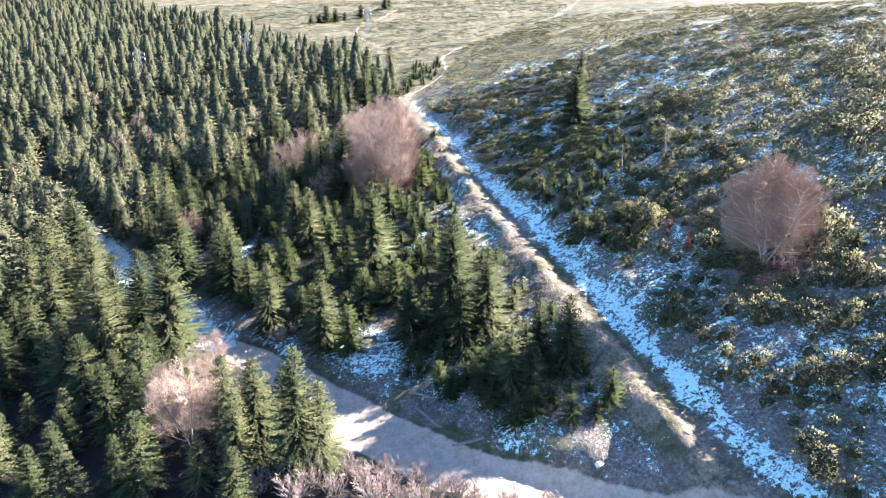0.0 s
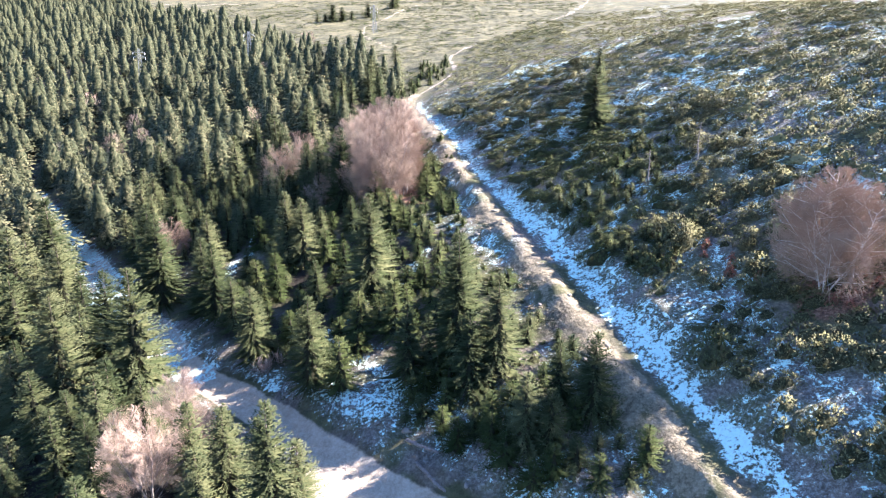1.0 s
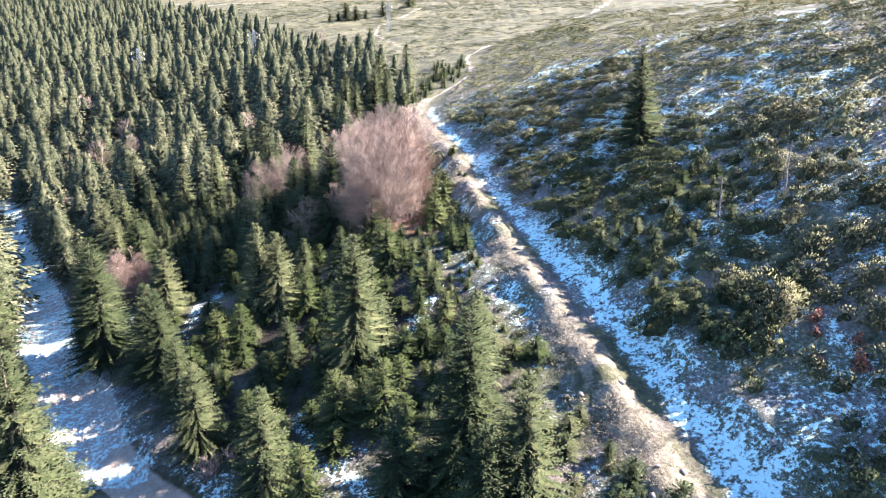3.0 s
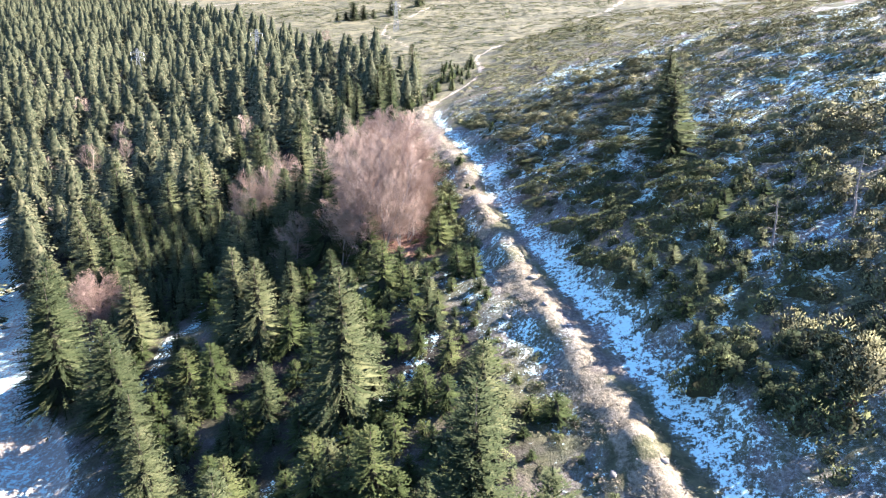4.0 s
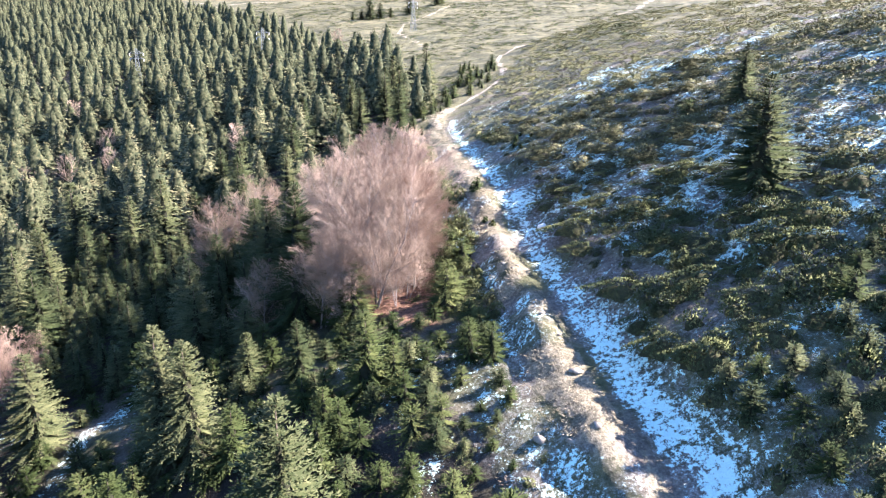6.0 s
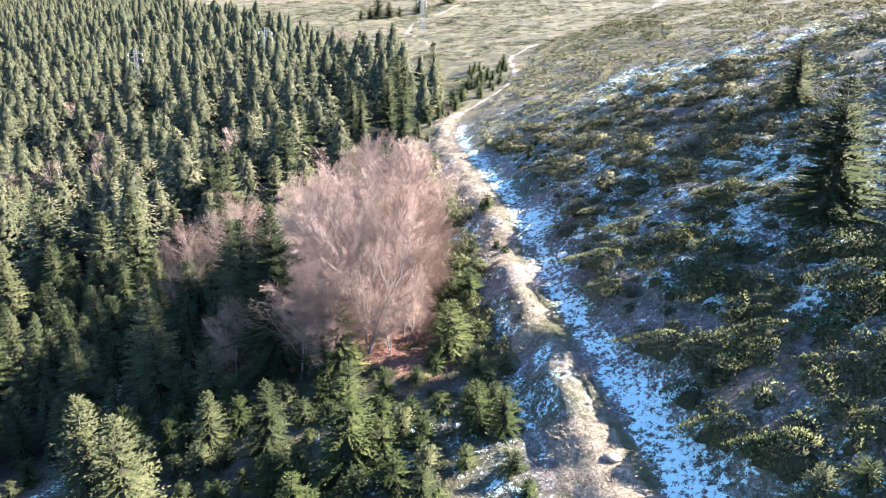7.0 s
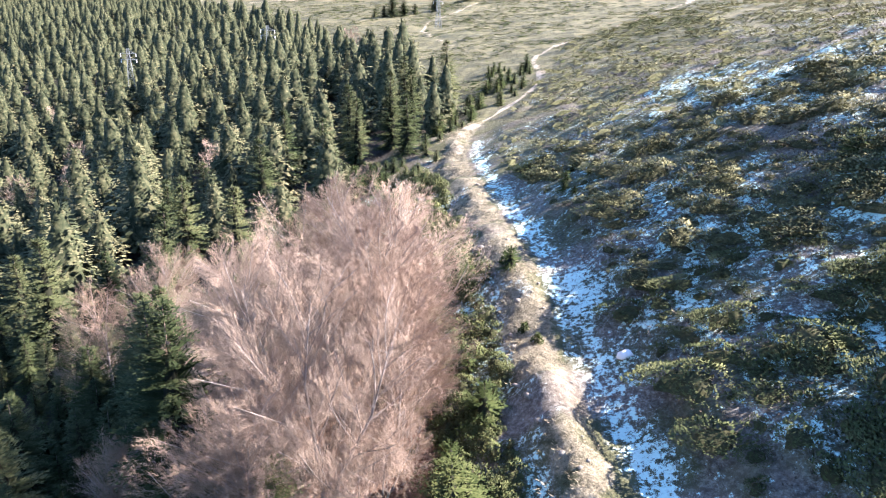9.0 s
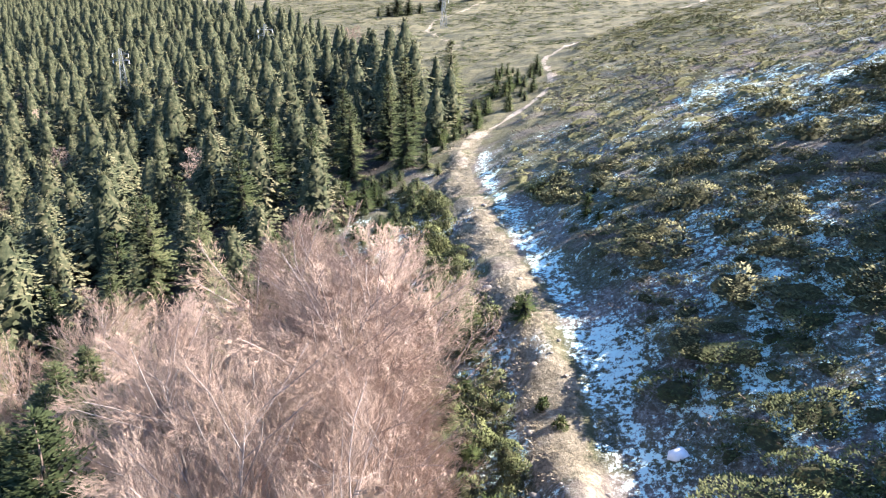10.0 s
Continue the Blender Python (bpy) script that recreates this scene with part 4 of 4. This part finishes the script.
# ---- juniper and heath on the hillside ----
sizes = ((1.7, 1.2, .85), (1.1, .9, .75), (2.7, 1.5, 1.0), (.8, .7, .65))
near_mats = [dome_parts(50 + i, *dims, int(580 * dims[0] * dims[1]), 0.11, soft=4) for i, dims in enumerate(sizes)]
mats = [dome_parts(50 + i, *dims, int(110 * dims[0] * dims[1]), 0.2, 10, 3, 0, 1.0, 5) for i, dims in enumerate(sizes)]
fine_mats = [dome_parts(54 + i, *dims, int(300 * dims[0] * dims[1]), 0.14, 12, 4, 1, 1.5, 4) for i, dims in enumerate(sizes)]
far_mats = [dome_parts(60 + i, *dims, int(62 * dims[0] * dims[1]), 0.22, 7, 2, 0, .6, 6) for i, dims in enumerate(((1.7, .9, .5), (1.2, .8, .45), (2.6, 1.0, .55)))]
on_slope = lambda x, y: (x - track_x(y) > 2.6) & (lumps(x, y, 8, 40) + .5 * lumps(x, y, 3, 41) > np.where(x - track_x(y) > 7, -.9, -.45))
rng = random.Random(123)
close = [(x, y, rng.uniform(.7, 1.45), rng.uniform(.7, 1.15), rng.gauss(0.2, .5)) for x, y in sow(14000, (-6, 26), (66, 125), 91, on_slope, 1.15, above, 2900)]
close = [(x, y, s, k * (1.4 - .6 * min(max((y - 74) / 22, 0), 1)), a) for x, y, s, k, a in close]
close += [(x, y, rng.uniform(.7, 1.1), rng.uniform(.9, 1.4), rng.uniform(0, 6)) for x, y in sow(900, (-14, 86), (0, 132), 90, lambda x, y: (x - track_x(y) > -8) & (x - track_x(y) < -5.2), 1.1, taken, 75)]
close += [(x, y, rng.uniform(.35, .75), rng.uniform(.7, 1.1), rng.uniform(0, 6)) for x, y in sow(2500, (-14, 42), (14, 100), 87, lambda x, y: (x - track_x(y) > -12) & (x - track_x(y) < -4.6) & (x > road_x(y) + 8), 1.2, taken + below, 150)]
close += [(x, y, rng.uniform(.6, 1.0), rng.uniform(1.0, 1.6), rng.uniform(0, 6)) for x, y in sow(2500, (-14, 84), (4, 130), 86, lambda x, y: (x - track_x(y) > -6.6) & (x - track_x(y) < -4.2), .85, taken, 110)]
close.append((18.5, 48.9, 1.1, .45, .2))
close.sort(key=lambda p: (p[0] - 6) ** 2 + (p[1] - 80) ** 2)
shrubs = []
for kv, kf, ks, kn in near_mats:
    shrub_root = tagged(new("juniper_shrub"), "low spreading olive-green juniper shrub on the heath", "shrub", "juniper shrubs")
    wood = int(kf[ks == 1].max()) + 1
    # the cushion under the sprays, coloured dark so that gaps look shaded
    part("woody_core", kv[:wood], kf[ks == 1], inner, shrub_root, "inside of twigs, darkened in colour for the shade there", normals=kn[:wood])
    part("foliage", kv[wood:], kf[ks == 0] - wood, juniper, shrub_root, "short olive-green needle sprays", normals=kn[wood:])
    shrubs.append(shrub_root)
for i, (x, y, size, tallness, turn) in enumerate(close[:295]):
    m = spot(x, y, math.degrees(turn), size, 0.08) @ Matrix.Diagonal((1, 1, tallness, 1))
    if i < 4:
        shrubs[i].matrix_basis = m
    else:
        copy_thing(shrubs[i % 4], m).scale = m.to_scale()
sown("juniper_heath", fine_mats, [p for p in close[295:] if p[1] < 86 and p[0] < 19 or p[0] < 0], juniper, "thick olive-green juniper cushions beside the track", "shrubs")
sown("juniper_heath", fine_mats, [p for p in close[295:] if p[1] < 86 and 19 <= p[0] < 32], sunlit_juniper, "sunlit olive juniper cushions round the lone beech", "shrubs")
sown("juniper_heath", mats, [p for p in close[295:] if p[1] < 86 and p[0] >= 32], sunlit_juniper, "low olive juniper mats over the hillside", "shrubs")
sown("juniper_heath", fine_mats, [p for p in close[295:] if p[1] >= 86 and 0 <= p[0] < 24], sunlit_juniper, "yellowish juniper cushions between snow patches", "shrubs")
sown("juniper_heath", mats, [p for p in close[295:] if p[1] >= 86 and p[0] >= 24], sunlit_juniper, "flat yellowish juniper mats higher on the hillside", "shrubs")
upper = sow(30000, (-12, 118), (190, 330), 92, lambda x, y: (x - track_x(y) > 2.5) & (x < 80 + .5 * y) & (lumps(x, y, 14, 42) + .6 * lumps(x, y, 5, 43) > -.45) & (lumps(x * 3.1, y * 2.7, 4, 45) > (y - 230) / 90), 1.35, (), 9000)
upper += sow(6000, (66, 26), (150, 118), 93, lambda x, y: x > 0, 1.5, (), 2000)
sown("juniper_carpet", far_mats, [(x, y, rng.uniform(.7, 1.5), rng.uniform(.8, 1.2), rng.gauss(0.15, .4)) for x, y in upper], sunlit_juniper, "distant juniper cushions over the upper slope", "shrubs")

# ---- dry grass tussocks along the berm and heath tufts on the slopes ----
def tuft(seed, blades, h, thin):
    rng = random.Random(seed)
    bases = [(rng.gauss(0, .2), rng.gauss(0, .2), 0) for _ in range(blades)]
    ways = [(b[0] * 3 + rng.gauss(0, .45), b[1] * 3 + rng.gauss(0, .45), .8) for b in bases]
    return kites(bases, ways, [h * rng.uniform(.6, 1.3) for _ in bases], [h * rng.uniform(.6, 1.2) * thin for _ in bases])


rng = random.Random(404)
tussocks = sow(40000, (-16, 24), (24, 148), 94, lambda x, y: (x - track_x(y) > -4.8) & (x - track_x(y) < -1.3) & (x - track_x(y) < -.9) & (lumps(x, y, 3.2, 6) > -.15), .22, (), 3200)
tufts = sow(60000, (-28, 30), (55, 165), 95, lambda x, y: ((x - track_x(y) > 1.7) | (x - track_x(y) < -5.5)) & (x > road_x(y) + 3) & (lumps(x, y, 4, 44) > -.3), .25, (), 9500)
tufts += sow(16000, (1, 82), (26, 114), 89, lambda x, y: (x - track_x(y) > 1.6), .2, (), 4000)
sown("dry_grass", [tuft(s, 44, .17, .045) for s in (1, 2, 3)], [(x, y, rng.uniform(.6, 1.3), rng.uniform(.6, 1.0), rng.uniform(0, 6.28)) for x, y in tussocks], straw,
     "sunlit straw-coloured grass tussocks along the bank", "grass")
sown("heath_tufts", [tuft(s, 12, .2, .13) for s in (4, 5, 6)], [(x, y, rng.uniform(.7, 1.5), rng.uniform(.5, 1.0), rng.uniform(0, 6.28)) for x, y in tufts], heath,
     "brown heath and bilberry tufts on the slope", "heath")


# ---- stones ----
def boulder(seed, sx, sy, sz):
    """A broken, slightly rounded stone."""
    rng = random.Random(seed)
    bm = bmesh.new()
    bmesh.ops.create_icosphere(bm, subdivisions=1, radius=1.0)
    planes = [Vector((rng.gauss(0, 1), rng.gauss(0, 1), rng.gauss(0, .8))).normalized() for _ in range(11)]
    for v in bm.verts:
        for n in planes:
            over = v.co.dot(n) - .5
            if over > 0:
                v.co -= n * over
        v.co += v.co * rng.uniform(-.12, .12)
        v.co = Vector((v.co.x * sx, v.co.y * sy, v.co.z * sz))
    verts = np.array([v.co[:] for v in bm.verts])
    faces = np.array([[v.index for v in f.verts] for f in bm.faces])
    bm.free()
    return verts, faces


rocks = [tagged(part("rock", *boulder(s, *dims), stone), "weathered grey stone lying on the slope", "rock", "stones along the track")
         for s, dims in enumerate(((.42, .34, .24), (.3, .26, .2), (.55, .34, .16), (.2, .17, .12)))]
spots = sow(900, (-10, 88), (6, 110), 96, lambda x, y: (x - track_x(y) > -4.6) & (x - track_x(y) < -1.2), .5, (), 30)
spots += sow(1500, (-6, 30), (26, 130), 97, lambda x, y: (x - track_x(y) > -5.6) & (x - track_x(y) < -1.4) & (lumps(x, y, 4, 46) > .1), .8, (), 40)
spots += sow(1500, (4, 30), (30, 75), 98, lambda x, y: (x - track_x(y) > 1.6) & (x - track_x(y) < 12), 1.2, (), 24)
spots += sow(600, (-14, 36), (8, 56), 99, lambda x, y: (x - road_x(y) > 2.8) & (x - road_x(y) < 6.5), .8, (), 26)
for i, (x, y) in enumerate(spots):
    m = spot(x, y, i * 61 % 360, rng.uniform(.4, 1.25), .0, rng.uniform(-12, 12))
    if i < 4:
        rocks[i].matrix_basis = m
    else:
        copy_thing(rocks[i % 4], m).scale = m.to_scale()
white = tagged(part("boulder", *boulder(21, .72, .5, .36), pale_stone), "bright white boulder beside the snowy track", "rock")
white.matrix_basis = spot(4.4, 95.4, 20, 1.0, -.12)
slab = tagged(part("stone_slab", *boulder(22, .8, .5, .2), stone), "flat grey stone slab at the edge of the track", "rock")
slab.matrix_basis = spot(5.4, 76.4, 10, 1.0, -.1)
pale_rock = tagged(part("boulder", *boulder(23, .42, .34, .34), pale_stone), "pale boulder among the junipers", "rock")
pale_rock.matrix_basis = spot(26.7, 36.7, 0, 1.0, -.2)
corner = tagged(part("stone_slab", *boulder(24, .5, .4, .22), pale_stone), "pale stone slab on the bank above the road", "rock")
corner.matrix_basis = spot(10.9, 35.8, 40, 1.0, -.08)


# ---- felled and dead wood ----
def trunk_along(length, r0, r1, seed):
    rng = random.Random(seed)
    pts = [(rng.uniform(-.06, .06), rng.uniform(-.06, .06), length * k / 6) for k in range(7)]
    return tube(pts, [r0 + (r1 - r0) * k / 6 for k in range(7)], 8)


for x, y, turn, tilt, length in ((-1.6, 43.6, 28, 82, 4.2), (-2.4, 45.4, 50, 84, 3.0), (3.4, 39.6, -60, 86, 2.6)):
    log = tagged(part("log", *trunk_along(length, .13, .09, int(x * 10)), dead_wood), "weathered grey log lying on the snowy bank", "log", "felled logs")
    log.matrix_basis = pose(x, y, float(ground(x, y)) + .12, tilt, 0, turn)


def snag(x, y, h, seed):
    """A dead standing trunk with broken stubs."""
    rng = random.Random(seed)
    root = tagged(new("dead_tree"), "dead grey spruce trunk with bare broken branches", "tree", "dead trees")
    part("trunk", *trunk_along(h, .09, .03, seed), dead_wood, root)
    vs, fs, n0 = [], [], 0
    for k in range(26):
        z, az, L = h * rng.uniform(.2, .98), rng.uniform(0, 6.28), rng.uniform(.25, .8)
        tv, tf = tube([(0, 0, 0), (.03, 0, L * .6), (.05, 0, L)], [.018, .013, .006], 4)
        mt = (Matrix.Translation((0, 0, z)) @ Matrix.Rotation(az, 4, "Z") @ Matrix.Rotation(rng.uniform(1.3, 1.9), 4, "Y"))
        vs.append(np.array([mt @ Vector(v) for v in tv])), fs.append(tf + n0)
        n0 += len(tv)
    part("crown", np.concatenate(vs), np.concatenate(fs), dead_wood, root)
    root.matrix_basis = spot(x, y, seed * 40)


snag(20.4, 70.3, 3.6, 3)
snag(25.0, 70.0, 4.6, 4)


# ---- bare and rusty shrubs ----
def shrub(name, seed, h, mat, label, places, group, fork=(7, 6, 4), shoots=9, lean=.75):
    root = new(name)
    (wv, wf), (tv, tf) = bare_tree_parts(seed, h, shoots, deepest=3, lean=lean, thin=.009, fork=fork)
    part("stem", wv, wf, beech_bark if mat is not rusty else spruce_bark, root)
    part("crown", tv, tf, mat, root)
    tagged(root, label, "shrub", group)
    for i, (x, y, size) in enumerate(places):
        m = spot(x, y, i * 83 % 360, size, .05)
        if i:
            copy_thing(root, m).scale = m.to_scale()
        else:
            root.matrix_basis = m


shrub("bare_shrub", 61, 1.6, shrub_twigs, "leafless pinkish-grey shrub beside the sandy road",
      [(-1.4, 37, 1), (-3.2, 36.2, 1.2), (.6, 36, .9), (-5, 36.6, 1.1), (-10.6, 36.6, 1.3), (-12, 36, 1.2), (-6.8, 35.4, 1.2), (-2.2, 35, 1), (2.4, 34.6, 1), (-15.6, 56, 1.1), (-14.4, 57, .8),
       (7.2, 33.6, .8), (-4.2, 34.8, 1.6), (-8.6, 36.2, 1.5), (-.6, 34.2, 1.5), (1.6, 35.4, 1.2), (-9.4, 35, 1.6), (-3.6, 37.4, 1.2), (-6, 37.4, 1.1), (-13.4, 36.8, 1.3), (4.6, 34, 1.1), (-71, 128, 2.0), (-68.5, 130, 1.8), (-74, 131, 2)], "bare shrubs")


def leafy(name, seed, mat, label, places, group, h=1.2, sprays=420):
    kv, kf, ks, kn = dome_parts(seed, .55, .5, h, sprays, .15)
    ob = tagged(two_tone(part(name, kv, kf, mat, normals=kn), ks), label, "shrub", group)
    for i, (x, y, size) in enumerate(places):
        m = spot(x, y, i * 70, size, .05)
        if i:
            copy_thing(ob, m).scale = m.to_scale()
        else:
            ob.matrix_basis = m


leafy("rusty_shrub", 71, rusty, "small shrub with withered rust-red leaves", [(21.8, 57.3, 1.0), (22.1, 53.2, 1.2), (21.2, 56.2, .7), (19.2, 57.4, .6), (22.8, 54.9, .9), (23.5, 51.6, .8), (20.7, 54.4, .6),
      (27.6, 47.4, 1.3), (26.2, 46.9, .9), (28.6, 48.0, 1.2), (29.0, 46.9, .9), (27.0, 46.2, .7)], "rusty shrubs", 1.15, 330)
leafy("yellow_shrub", 72, young_needles, "bright yellow-green conifer shrub on the sunlit bank", [(-1.7, 105.8, 1.1), (-.4, 99, .8), (.3, 97.4, .7)], "bank shrubs", .9)

# ---- the meadow far up: lone spruces, junipers and a tan thicket ----
meadow_trees = [(-64.5, 357, 9), (-60, 360, 7), (-68.5, 357, 5), (-73, 358, 4), (-47.2, 369, 7), (-38, 414, 8), (-36, 420, 6), (-55, 361, 4.5)]
for x, y, h in meadow_trees:
    m = spot(x, y, x * 40 % 360, h / 8, .1) @ Matrix.Diagonal((1.7, 1.7, 1, 1))
    copy_thing(thick[0][0], m).scale = m.to_scale()
cushions = sow(16000, (-160, 150), (70, 470), 100, lambda x, y: (x > edge_x(y) + 4) & (x < track_x(y) + 30) & (lumps(x, y, 16, 47) + .5 * lumps(x, y, 6, 48) > -.25) & (np.abs(x - trail_x(y)) > 3), 2.0, (), 5200)
sown("meadow_junipers", far_mats, [(x, y, rng.uniform(.7, 1.7), rng.uniform(.5, .9), rng.gauss(.1, .4)) for x, y in cushions], juniper, "scattered low junipers over the dry mountain meadow", "shrubs")
pale = bare_tree("beech_tree", 36, 7, 3, "leafless pale grey-brown tree among the spruces", "tree", "bare trees in the forest", fork=(12, 9, 7, 5), lean=.25, dome=(.36, .5, .5, 1.2))
pale.children[1].data.materials[0] = shrub_twigs
for i, (x, y, h) in enumerate(((-57.5, 268, 7), (-60, 270, 6.2), (-96, 160, 7), (-93, 158.5, 6), (-84, 152, 6), (-79.1, 152.1, 8), (-75.1, 159.6, 6), (-83, 171.7, 7), (-45, 150, 6), (-58, 205, 7), (-110, 200, 7), (-62, 178, 6))):
    m = spot(x, y, x * 50 % 360, h / 7, .1)
    if i:
        copy_thing(pale, m).scale = m.to_scale()
    else:
        pale.matrix_basis = m


# ---- lattice masts of the power line in the forest ----
def bar(a, b, r):
    a, b = Vector(a), Vector(b)
    tv, tf = tube([(0, 0, 0), (0, 0, (b - a).length)], [r, r], 4)
    mt = Matrix.Translation(a) @ (b - a).to_track_quat("Z", "Y").to_matrix().to_4x4()
    return np.array([mt @ Vector(v) for v in tv]), tf


def joined(bars):
    vs, fs, n0 = [], [], 0
    for v, f in bars:
        vs.append(v), fs.append(f + n0)
        n0 += len(v)
    return np.concatenate(vs), np.concatenate(fs)


def mast(x, y, h, turn):
    """A tapering lattice mast with a short cross-arm."""
    root = tagged(new("lattice_mast"), "grey galvanised lattice power-line mast above the spruces", "mast", "power line masts")

    def leg(i, z):
        r = .95 - .7 * z / h
        return ((1, 1), (-1, 1), (-1, -1), (1, -1))[i % 4][0] * r, ((1, 1), (-1, 1), (-1, -1), (1, -1))[i % 4][1] * r, z
    for i in range(4):
        part("leg", *bar(leg(i, -.5), leg(i, h), .07), galvanised, root)
    levels = [h * (1 - (1 - k / 9) ** 1.25) for k in range(10)]
    for i in range(4):
        part("bracing", *joined([bar(leg(i + k % 2, levels[k]), leg(i + 1 - k % 2, levels[k + 1]), .04) for k in range(9)] + [bar(leg(i, z), leg(i + 1, z), .035) for z in levels[1:]]), galvanised, root)
    for z in (h * .9, h * .78):
        arm = part("cross_arm", *joined([bar((-1.9, 0, z), (1.9, 0, z), .06), bar((-1.9, 0, z), (0, 0, z + .7), .04), bar((1.9, 0, z), (0, 0, z + .7), .04)]), galvanised, root)
        for s in (-1.8, 1.8):
            part("insulator", *tube([(s, 0, z - .75), (s, 0, z - .5), (s, 0, z)], [.07, .1, .05], 6), pale_stone, arm)
    root.matrix_basis = spot(x, y, turn, 1.0, 0)


mast(-105, 223, 12.5, 30)
mast(-70.5, 232, 12, 30)
mast(-36, 304, 12, 30)
